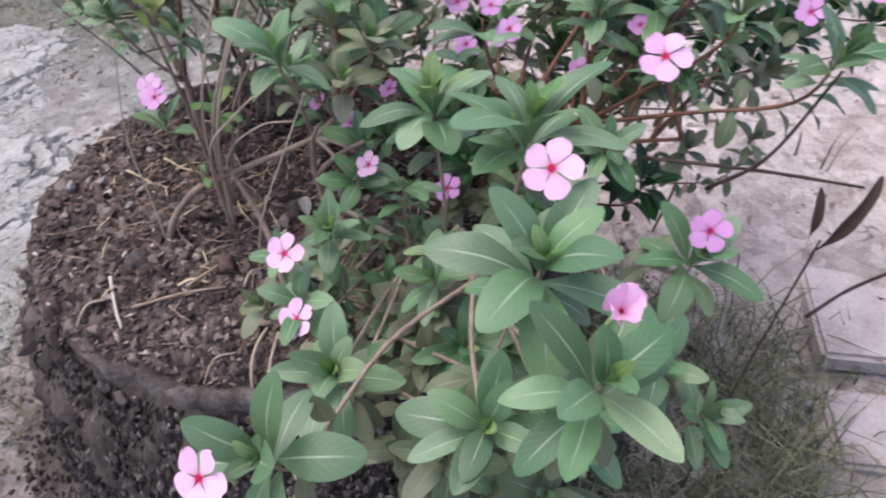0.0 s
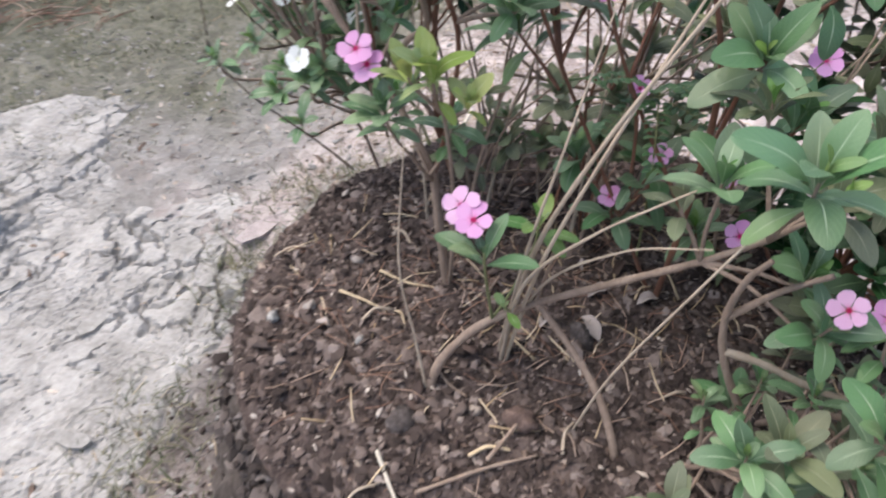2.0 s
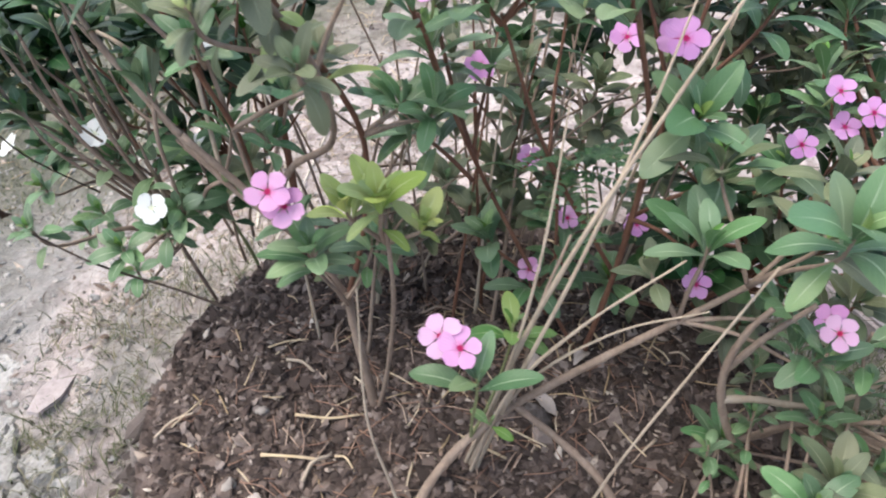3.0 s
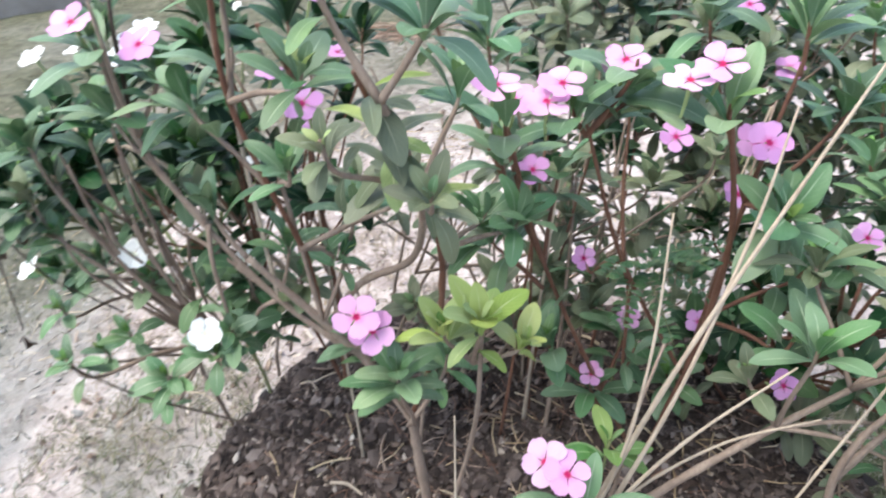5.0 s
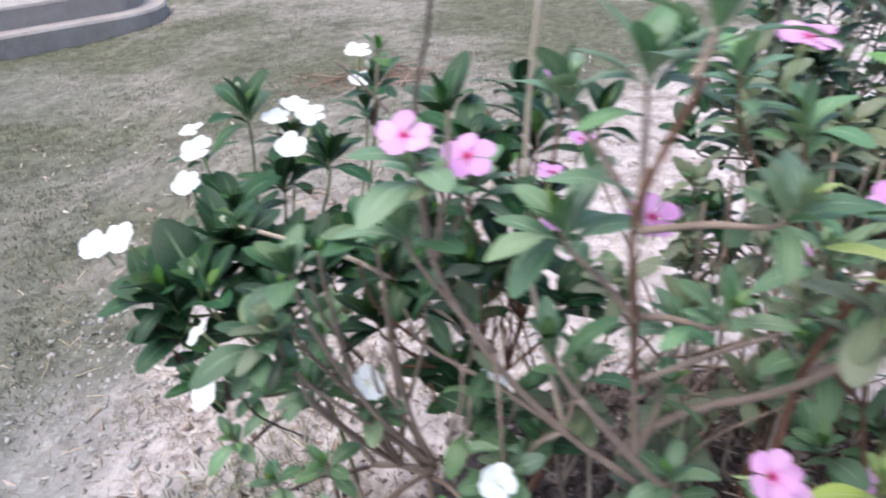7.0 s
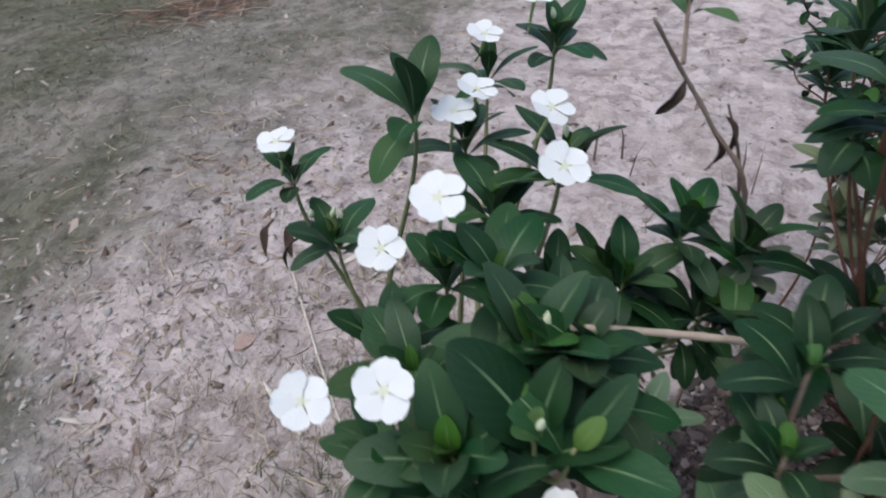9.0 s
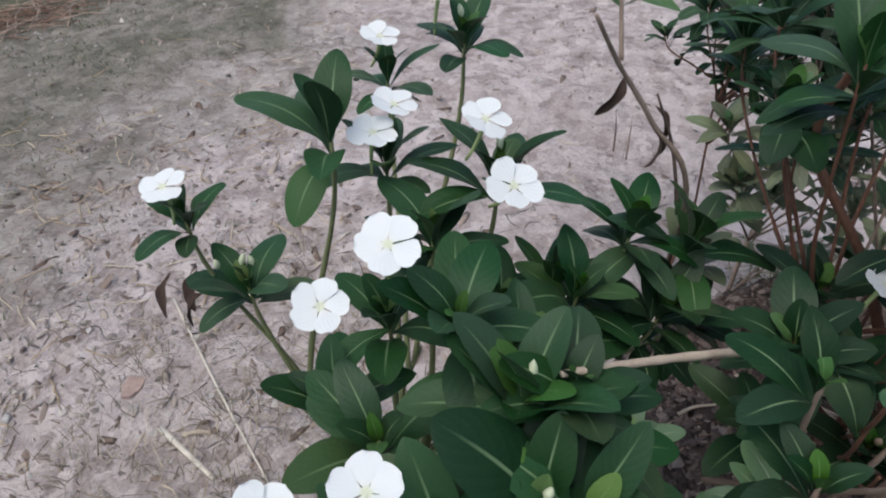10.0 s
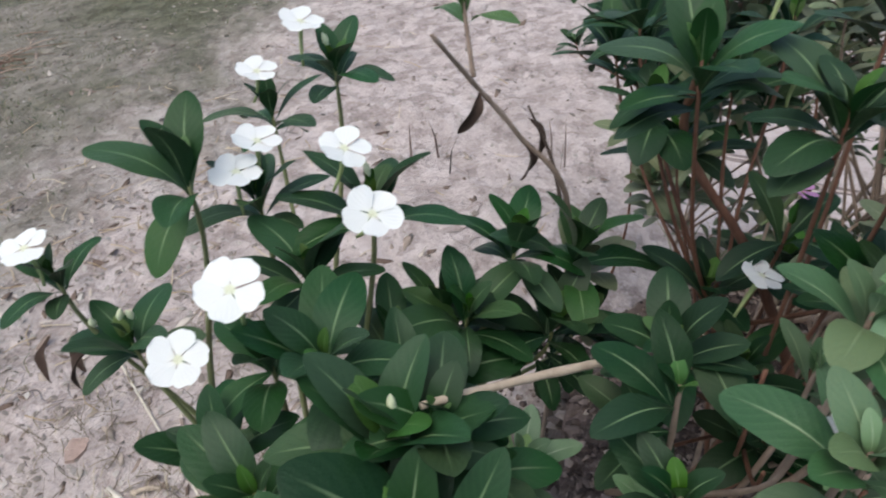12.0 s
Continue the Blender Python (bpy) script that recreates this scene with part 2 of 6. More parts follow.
M_redclay = rough_surface("trodden_red_clay", [(0.3, (0.20, 0.14, 0.12)), (0.5, (0.33, 0.24, 0.21)), (0.7, (0.43, 0.34, 0.30))], 40, 260, 0.95, 0.6, 0.004)
M_drywood = rough_surface("bleached_dry_wood", [(0.2, (0.34, 0.30, 0.25)), (0.5, (0.52, 0.47, 0.40)), (0.8, (0.66, 0.62, 0.55))], 40, 300, 0.85, 0.3, 0.001)
M_drygrass = rough_surface("withered_grass", [(0.1, (0.10, 0.080, 0.058)), (0.45, (0.21, 0.17, 0.125)), (0.75, (0.33, 0.28, 0.21)), (0.97, (0.50, 0.44, 0.35))], 20, 200, 0.85, 0.2, 0.001, island=0.8)
M_chip = rough_surface("dry_litter", [(0.05, (0.085, 0.055, 0.042)), (0.4, (0.19, 0.14, 0.115)), (0.75, (0.38, 0.32, 0.275)), (0.97, (0.62, 0.56, 0.50))], 60, 300, 0.85, 0.4, 0.002, island=0.75)
M_crust = rough_surface("pale_clay_crust", [(0.30, (0.11, 0.103, 0.095)), (0.44, (0.24, 0.229, 0.217)), (0.56, (0.345, 0.331, 0.317)), (0.72, (0.455, 0.445, 0.428))], 7, 75, 0.92, 0.5, 0.005)
M_scrap = rough_surface("rotting_leaf", [(0.1, (0.04, 0.027, 0.024)), (0.5, (0.10, 0.070, 0.062)), (0.9, (0.21, 0.165, 0.145))], 60, 300, 0.8, 0.5, 0.002, island=0.7)
M_straw = rough_surface("straw", [(0.1, (0.30, 0.21, 0.12)), (0.5, (0.48, 0.37, 0.24)), (0.9, (0.64, 0.55, 0.42))], 30, 300, 0.7, 0.3, 0.001, island=0.7)
M_redstraw = rough_surface("red_brown_straw", [(0.1, (0.12, 0.065, 0.048)), (0.5, (0.25, 0.15, 0.11)), (0.9, (0.46, 0.36, 0.29))], 30, 300, 0.75, 0.3, 0.001, island=0.7)
M_grass = rough_surface("dull_grass", [(0.1, (0.045, 0.055, 0.028)), (0.45, (0.085, 0.095, 0.05)), (0.75, (0.16, 0.15, 0.095)), (0.97, (0.30, 0.26, 0.18))], 20, 200, 0.8, 0.2, 0.001, island=0.8)
M_bark = rough_surface("tan_bark", [(0.25, (0.125, 0.090, 0.070)), (0.5, (0.245, 0.182, 0.145)), (0.75, (0.38, 0.30, 0.245))], 45, 260, 0.8, 0.5, 0.003, stretch=(1, 1, 0.4))
M_redbark = rough_surface("red_brown_bark", [(0.25, (0.075, 0.035, 0.024)), (0.5, (0.15, 0.072, 0.048)), (0.75, (0.24, 0.13, 0.088))], 45, 260, 0.65, 0.4, 0.002, stretch=(1, 1, 0.4))
M_palebark = rough_surface("pale_dry_bark", [(0.25, (0.24, 0.19, 0.145)), (0.5, (0.38, 0.31, 0.245)), (0.75, (0.50, 0.43, 0.35))], 45, 260, 0.85, 0.4, 0.002, stretch=(1, 1, 0.4))
M_greenstem = rough_surface("green_stem", [(0.25, (0.10, 0.13, 0.055)), (0.5, (0.17, 0.19, 0.09)), (0.75, (0.25, 0.25, 0.13))], 60, 300, 0.6, 0.2, 0.001)
M_darktwig = rough_surface("dark_dry_twig", [(0.25, (0.03, 0.022, 0.018)), (0.5, (0.065, 0.048, 0.04)), (0.75, (0.12, 0.09, 0.075))], 60, 300, 0.85, 0.3, 0.002)
M_cement = rough_surface("grey_concrete", [(0.25, (0.18, 0.155, 0.145)), (0.5, (0.27, 0.24, 0.225)), (0.75, (0.36, 0.33, 0.31))], 6, 90, 0.9, 0.4, 0.006)
M_slab = rough_surface("pink_grey_slab", [(0.3, (0.20, 0.165, 0.158)), (0.48, (0.35, 0.30, 0.295)), (0.7, (0.46, 0.405, 0.40))], 7, 90, 0.9, 0.6, 0.006)
M_brick = rough_surface("pale_grey_brick", [(0.25, (0.30, 0.285, 0.27)), (0.5, (0.40, 0.385, 0.365)), (0.75, (0.48, 0.465, 0.44))], 14, 160, 0.92, 0.5, 0.004)
M_deadleaf = rough_surface("dead_leaf", [(0.2, (0.025, 0.016, 0.013)), (0.5, (0.058, 0.037, 0.029)), (0.8, (0.11, 0.072, 0.055))], 50, 300, 0.8, 0.4, 0.002)
M_paleleaf = rough_surface("bleached_dead_leaf", [(0.2, (0.22, 0.18, 0.165)), (0.5, (0.36, 0.31, 0.29)), (0.8, (0.52, 0.47, 0.45))], 50, 300, 0.85, 0.4, 0.002)
M_stone = rough_surface("dull_pebble", [(0.2, (0.14, 0.115, 0.10)), (0.5, (0.27, 0.235, 0.215)), (0.8, (0.42, 0.39, 0.365))], 30, 200, 0.9, 0.4, 0.003, island=0.5)

M_leaf = leaf_surface("periwinkle_leaf", (0.060, 0.114, 0.058), (0.112, 0.198, 0.098), (0.185, 0.285, 0.150), (0.38, 0.47, 0.33), 0.40)
M_young = leaf_surface("young_leaf", (0.085, 0.17, 0.055), (0.14, 0.25, 0.08), (0.21, 0.32, 0.10), (0.38, 0.48, 0.27), 0.42, 0.2)
M_yellow = leaf_surface("yellowing_leaf", (0.20, 0.29, 0.09), (0.33, 0.41, 0.15), (0.46, 0.51, 0.23), (0.54, 0.57, 0.34), 0.5, 0.22)
M_dull = leaf_surface("dull_old_leaf", (0.078, 0.095, 0.058), (0.130, 0.155, 0.092), (0.20, 0.22, 0.14), (0.27, 0.29, 0.20), 0.45, 0.15)
# deep green, darkened further with shade painted into the colour
M_deepshade = leaf_surface("deep_green_shaded_leaf", (0.010, 0.031, 0.012), (0.020, 0.055, 0.021), (0.038, 0.086, 0.034), (0.16, 0.24, 0.12), 0.44, 0.08)
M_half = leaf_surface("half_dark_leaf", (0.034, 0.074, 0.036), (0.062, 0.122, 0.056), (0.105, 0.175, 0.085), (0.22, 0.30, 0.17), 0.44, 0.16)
# darker copy of the deep leaf: more shade put into its colour
M_shade = leaf_surface("shade_darkened_leaf", (0.006, 0.022, 0.008), (0.012, 0.037, 0.013), (0.023, 0.058, 0.022), (0.17, 0.25, 0.13), 0.44, 0.08)
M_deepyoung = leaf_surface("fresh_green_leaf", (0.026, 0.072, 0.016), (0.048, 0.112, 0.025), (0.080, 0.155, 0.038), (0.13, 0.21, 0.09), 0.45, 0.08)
M_pink = petal_surface("pink_petal", (0.42, 0.012, 0.10), (0.64, 0.20, 0.44), (0.73, 0.42, 0.66), (0.67, 0.33, 0.60))
M_violet = petal_surface("violet_pink_petal", (0.40, 0.015, 0.12), (0.56, 0.14, 0.38), (0.64, 0.35, 0.63), (0.58, 0.27, 0.56))
M_pale = petal_surface("pale_pink_petal", (0.50, 0.015, 0.09), (0.70, 0.28, 0.48), (0.80, 0.51, 0.71), (0.76, 0.44, 0.66))
M_white = petal_surface("white_petal", (0.72, 0.74, 0.58), (0.80, 0.81, 0.78), (0.82, 0.83, 0.83), (0.78, 0.80, 0.81))
M_bud = rough_surface("green_white_bud", [(0.3, (0.42, 0.48, 0.28)), (0.7, (0.66, 0.68, 0.54))], 60, 300, 0.6, 0.1, 0.001)
M_tube = rough_surface("flower_tube", [(0.3, (0.22, 0.30, 0.12)), (0.7, (0.36, 0.42, 0.2))], 60, 300, 0.6, 0.1, 0.001)


# ---- mesh helpers ----
def mesh_of(name, verts, faces, m, uvs=None, flat=False):
    me = bpy.data.meshes.new(name)
    me.from_pydata(verts, [], faces)
    me.materials.append(m)
    if uvs is not None:
        lay = me.uv_layers.new(name="UVMap")
        for lp in me.loops:
            lay.data[lp.index].uv = uvs[lp.vertex_index]
    if not flat:
        me.polygons.foreach_set("use_smooth", [True] * len(me.polygons))
    me.update()
    return me


def child(name, me, parent, m=None, label=""):
    ob = new(name, me)
    if parent is not None:
        ob.parent = parent
        ob.matrix_parent_inverse = parent.matrix_world.inverted()
    if m is not None:
        ob.matrix_basis = m
    if label:
        ob["label"] = label
    return ob


def fnoise(x, y, z=0.0, octaves=4):
    return noise.fractal(Vector((x, y, z)), 0.9, 2.1, octaves)


def ss(a, b, x):
    t = min(1.0, max(0.0, (x - a) / (b - a)))
    return t * t * (3 - 2 * t)


def hills(x, y):
    """Height of the ground: level beside the planter, a gentle rise behind it."""
    return 0.165 * ss(-0.9, 0.05, x) * ss(1.25, 2.05, y) * (1 - 0.55 * ss(3.2, 6.0, y))


def ground_at(x, y):
    near = 1.0 if abs(x) < 6 and abs(y) < 9 else 0.3
    return hills(x, y) + near * (0.022 * fnoise(x * 1.6, y * 1.6, 3.1, 4) + 0.010 * fnoise(x * 11, y * 11, 7.7, 4))


CX, CY, TOP = 0.24, 1.025, 0.61


def crust_mask(x, y):
    """Above zero where the dried clay skin lies."""
    m = 0.30 + 0.55 * fnoise(x * 1.5, y * 1.5, 2.0, 4)
    m -= 1.2 * ss(-0.62, -0.38, x - 0.10 * fnoise(x * 4, y * 4, 8.0)) + 1.2 * ss(0.95, 0.74, math.hypot(x - CX, y - CY) + 0.12 * fnoise(x * 4, y * 4, 3.0))
    m -= 1.2 * ss(2.15, 2.75, y - 0.3 * x - 0.35 + 0.2 * fnoise(x * 2, y * 2, 5.0)) + 1.2 * ss(1.68, 2.1, y + 0.2 * fnoise(x * 3, y * 3, 21.0)) * ss(-1.5, -1.1, x)
    return m - 1.2 * (ss(-1.95, -2.3, x + 0.35 * fnoise(x * 1.7, y * 1.7, 12.0)) + ss(0.62, 0.2, y + 0.35 * fnoise(x * 1.7, y * 1.7, 14.0)))


def soil_at(x, y):
    r = math.hypot(x - CX, y - CY)
    a = math.atan2(y - CY, x - CX)
    front = max(0.0, math.cos(a + radians(72))) ** 4
    dome = 0.030 * (1 - (r / 0.42) ** 2) - 0.030 * front * ss(0.25, 0.40, r) - (0.012 + 0.045 * front) * ss(0.37, 0.42, r)
    return TOP + dome + 0.014 * fnoise(x * 9, y * 9, 1.3, 4) + 0.010 * fnoise(x * 34, y * 34, 5.2, 4)


def catmull(pts, n=6):
    """A smooth run of points through the given ones."""
    p = [Vector(q) for q in pts]
    p = [2 * p[0] - p[1]] + p + [2 * p[-1] - p[-2]]
    out = []
    for i in range(1, len(p) - 2):
        for k in range(n):
            t = k / n
            out.append(0.5 * (2 * p[i] + (p[i + 1] - p[i - 1]) * t + (2 * p[i - 1] - 5 * p[i] + 4 * p[i + 1] - p[i + 2]) * t * t
                              + (3 * p[i] - p[i - 1] - 3 * p[i + 1] + p[i + 2]) * t ** 3))
    return out + [p[-2]]


def tube_data(path, r0, r1, sides=6, knots=0.12, base=0):
    verts, faces = [], []
    n = len(path)
    u = Vector((0.3, 0.9, 0.2))
    for i, p in enumerate(path):
        d = (path[min(i + 1, n - 1)] - path[max(i - 1, 0)])
        d = d.normalized() if d.length > 1e-9 else Vector((0, 0, 1))
        a = (u - d * u.dot(d))
        a = a.normalized() if a.length > 1e-6 else d.orthogonal().normalized()
        u = a
        b = d.cross(a)
        r = (r0 + (r1 - r0) * i / (n - 1)) * (1 + knots * rnd.uniform(-1, 1))
        for k in range(sides):
            t = 2 * math.pi * k / sides
            verts.append(p + (a * math.cos(t) + b * math.sin(t)) * r)
    for i in range(n - 1):
        for k in range(sides):
            j = (k + 1) % sides
            faces.append((base + i * sides + k, base + i * sides + j, base + (i + 1) * sides + j, base + (i + 1) * sides + k))
    faces.append(tuple(base + k for k in reversed(range(sides))))
    faces.append(tuple(base + (n - 1) * sides + k for k in range(sides)))
    return verts, faces


def tube(name, path, r0, r1, m, parent, sides=6, label="", knots=0.12):
    k = 0.64 if name == "limb" else 0.85
    v, f = tube_data(path, r0 * k, r1 * k, sides, knots)
    return child(name, mesh_of(name, v, f, m), parent, None, label)


# ---- leaves, petals: a few shared meshes ----
def leaf_mesh(i, m, width, droop, fold, wave=0.0):
    """Leaf of unit length along y: narrow stalk, broadest past the middle, bluntly pointed tip, folded at the midrib."""
    v, uv, f = [], [], []
    rows, cols = 14, (-1.0, -0.5, 0.0, 0.5, 1.0)
    peak = 0.54 + 0.02 * (i % 4)
    for a in range(rows + 1):
        t = math.sin(0.5 * math.pi * a / rows) ** 0.9
        if t <= peak:
            w = width * (0.07 + 0.93 * math.sin(math.pi * 0.5 * t / peak) ** 1.45)
        else:
            w = width * max(0.012, 1 - ((t - peak) / (1 - peak)) ** 2.1) ** 0.62
        bend = 0.10 * math.sin(math.pi * t) - droop * t * t
        for c in cols:
            x = c * w
            z = bend + fold * abs(x) * 0.9 - 0.25 * w * c * c * t + wave * math.sin(t * 11 + c * 2 + i) * abs(c)
            v.append((x, t - 0.10 * droop * t * t, z))
            uv.append((0.5 + 0.5 * c, t))
    for a in range(rows):
        for c in range(4):
            k = a * 5 + c
            f.append((k, k + 1, k + 6, k + 5))
    return mesh_of("leaf", v, f, m, uv)


LEAVES = {}
for key, m in (("g", M_leaf), ("m", M_dull), ("y", M_young), ("o", M_yellow), ("d", M_deepshade), ("b", M_shade), ("h", M_half), ("f", M_deepyoung)):
    LEAVES[key] = [leaf_mesh(i, m, (0.195 if key in "dbhf" else 0.180) + 0.018 * (i % 4), (-0.08, 0.06, 0.20, 0.36, 0.0, 0.14)[i], (0.42, 0.32, 0.24, 0.18, 0.55, 0.3)[i], wave=0.008 * (i % 3)) for i in range(6)]
LEAVES["p"] = [leaf_mesh(i, M_paleleaf, 0.22 + 0.03 * i, 0.35, 0.8, wave=0.05) for i in range(3)]
LEAVES["x"] = [leaf_mesh(i, M_deadleaf, 0.13 + 0.03 * i, 0.5, 0.9, wave=0.03) for i in range(3)]


def petal_mesh(m, skew, cup, broad):
    v, uv, f = [], [], []
    rows, cols = 10, (-1.0, -0.5, 0.0, 0.5, 1.0)
    for a in range(rows + 1):
        t = math.sin(0.5 * math.pi * a / rows)
        w = broad * (0.12 + 0.88 * ss(0.05, 0.67, t)) if t < 0.66 else broad * math.sqrt(max(0.02, 1 - ((t - 0.66) / 0.345) ** 2.2))
        for c in cols:
            y = t * (1 - 0.04 * abs(c)) + 0.06 * c * skew * ss(0.5, 1, t) * (1 - ss(0.9, 1.0, t))
            v.append((c * w, y, cup * t * t + 0.05 * c * ss(0.1, 0.6, t) + 0.012 * math.sin(9 * c + 5 * t)))
            uv.append((0.5 + 0.5 * c, t))
    for a in range(rows):
        for c in range(4):
            k = a * 5 + c
            f.append((k, k + 1, k + 6, k + 5))
    return mesh_of("petal", v, f, m, uv)


PETALS = {k: [petal_mesh(m, s, c, 0.47 if k == "w" else 0.41) for s, c in ((1, 0.02), (1, -0.08), (0.6, 0.08))] for k, m in (("p", M_pink), ("v", M_violet), ("l", M_pale), ("w", M_white))}


def tube_of_flower():
    v, f = tube_data([Vector(q) for q in ((0, 0, 0.001), (0, 0, -0.006), (0, 0.001, -0.016), (0, 0.003, -0.026), (0, 0.006, -0.034))], 0.0022, 0.0011, 6, 0.0)
    return mesh_of("flower", v, f, M_tube)


FLOWER = tube_of_flower()


def aim(d, n):
    """Turn that takes y to d and z near n."""
    d = Vector(d).normalized()
    n = Vector(n)
    n = n - d * n.dot(d)
    n = n.normalized() if n.length > 1e-5 else d.orthogonal().normalized()
    x = d.cross(n)
    return Matrix((x, d, n)).transposed().to_4x4()


def leaf(plant, p, d, n, length, key, wide=1.0):
    me = rnd.choice(LEAVES[key])
    m = Matrix.Translation(p) @ aim(d, n) @ Matrix.Diagonal((length * wide * rnd.uniform(0.88, 1.1), length, length * wide, 1))
    child("leaf", me, plant, m)


def rosette(plant, tip, axis, size, pairs, key, young, spread=1.0, twist=None):
    """Opposite leaf pairs round a shoot's tip, small and upright inside, large and flat outside."""
    axis = Vector(axis).normalized()
    side = axis.orthogonal().normalized()
    turn0 = rnd.uniform(0, 180) if twist is None else twist
    for k in range(pairs):
        u = k / max(1, pairs - 1)
        el = radians((12 + 58 * u ** 1.1) * spread + rnd.uniform(-9, 9))
        ln = size * (0.42 + 0.58 * min(1, u * 1.6)) * rnd.uniform(0.80, 1.14)
        q = Vector(tip) - axis * (0.004 + 0.022 * u * size / 0.07)
        for s in (0, 1):
            az = radians(turn0 + 90 * k + 180 * s + rnd.uniform(-14, 14) + 18 * (k // 2))
            r = Matrix.Rotation(az, 3, axis) @ side
            e = el + radians(rnd.uniform(-8, 8))
            d = axis * math.cos(e) + r * math.sin(e)
            leaf(plant, q + r * 0.0015, d, axis * math.sin(e) - r * math.cos(e), ln, young if k < max(1, pairs // 3) else key)


def shoot(plant, start, tip, size=0.065, pairs=5, key="g", young="y", r0=0.0036, bark=None, leafy=0.5, axis=None, bow=0.25, spread=1.0):
    """A stem from a fork to its leafy tip, with leaf pairs on its upper part."""
    a, b = Vector(start), Vector(tip)
    span = (b - a).length
    flat = Vector((b.x - a.x, b.y - a.y, 0))
    if axis is None:
        axis = (b - a).normalized() * 0.55 + Vector((0, 0, 0.75))
    axis = Vector(axis).normalized()
    m1 = a.lerp(b, 0.38) + flat * bow * 0.35 + Vector((rnd.uniform(-1, 1), rnd.uniform(-1, 1), 0)) * span * 0.03
    m2 = b - axis * span * 0.22
    path = catmull([a, m1, m2, b], 5)
    tube("stem", path, r0, max(0.0014, r0 * 0.45), bark or M_bark, plant)
    steps = int(span * leafy / 0.023)
    for k in range(steps):
        t = 1 - (k + 1) * 0.023 / span
        i = max(1, min(len(path) - 2, int(t * (len(path) - 1))))
        q = path[i]
        d0 = (path[i + 1] - path[i - 1]).normalized()
        s = d0.orthogonal().normalized()
        az0 = rnd.uniform(0, 360)
        for w in (0, 1):
            if rnd.random() < 0.12:
                continue
            r = Matrix.Rotation(radians(az0 + 180 * w + rnd.uniform(-20, 20)), 3, d0) @ s
            e = radians(rnd.uniform(70, 105))
            d = d0 * math.cos(e) + r * math.sin(e)
            leaf(plant, q, d, Vector((0, 0, 1)) + d0 * 0.3, size * rnd.uniform(0.7, 1.0) * (1 - 0.3 * k / max(1, steps)), "m" if key == "g" and k > 1 and rnd.random() < 0.7 else key)
    if pairs:
        rosette(plant, b, axis, size, pairs, key, young, spread)


OPEN_FLOWERS = []


def bloom(plant, p, colour="p", face=(-0.15, -0.62, 0.77), size=0.0195, closed=0.0, wob=0.15, free=0.020):
    f = (Vector(face).normalized() + Vector([rnd.uniform(-1, 1) * wob for _ in range(3)])).normalized()
    m = Matrix.Translation(p) @ aim(f.cross(Vector((rnd.uniform(-1, 1), 0.3, rnd.uniform(-1, 1)))), f)
    ob = child("flower", FLOWER, plant, m)
    OPEN_FLOWERS.append((Vector(p), f, free))
    m0 = rnd.uniform(0, 72)
    for k in range(5):
        t = Matrix.Rotation(radians(m0 + 72 * k + rnd.uniform(-4, 4)), 4, "Z") @ Matrix.Rotation(radians(4 + closed + rnd.uniform(-5, 7)), 4, "X")
        s = size * rnd.uniform(0.94, 1.06)
        pt = new("petal", rnd.choice(PETALS[colour]))
        pt.parent = ob
        pt.matrix_basis = Matrix.Translation((0, 0, 0.0012 + 0.0002 * k)) @ t @ Matrix.Diagonal((s, s, s, 1))


def plant_root(name, label, x, y, z, group="periwinkle shrubs"):
    e = new(name)
    e.empty_display_size = 0.05
    e.location = (x, y, z)
    bpy.context.view_layer.update()
    return tagged(e, label, "plant", group)


# ---- ground ----
def grid_line(lo, hi, step, far):
    """Even steps between lo and hi, then widening ones out to far."""
    inner = [lo + step * i for i in range(int((hi - lo) / step) + 1)]
    out, d, x = [], step, hi
    while x < far:
        d *= 1.35
        x += d
        out.append(x)
    left, d, x = [], step, lo
    while x > -far:
        d *= 1.35
        x -= d
        left.append(x)
    return left[::-1] + inner + out


gx, gy = grid_line(-2.8, 2.6, 0.024, 400), grid_line(-0.2, 5.4, 0.024, 400)
gv = [(x, y, ground_at(x, y) - (0.035 * ss(0.05, 0.25, crust_mask(x, y)) if -2.5 < x < -0.3 and 0 < y < 3.2 else 0.0)) for y in gy for x in gx]
nx = len(gx)
gf = [(j * nx + i, j * nx + i + 1, (j + 1) * nx + i + 1, (j + 1) * nx + i) for j in range(len(gy) - 1) for i in range(nx - 1)]
tagged(child("ground", mesh_of("ground", gv, gf, M_ground), None), "dry trampled clay ground with pale crust and cracks", "ground", kind="structure")


# ---- planter ----
planter = new("planter")
planter.location = (CX, CY, 0)
bpy.context.view_layer.update()
tagged(planter, "round moss-blackened cement planter banked with dark earth", "planter")


def bank_radius(h):
    """Outline of the planter's side: crumbled shoulder at the top, nearly upright below, spreading at the foot."""
    return 0.405 + 0.075 * math.sqrt(max(0.0, 1 - ss(0.45, 1.0, h) ** 2)) + 0.06 * (1 - h) ** 1.3 + 0.15 * (1 - ss(0.0, 0.32, h)) ** 2


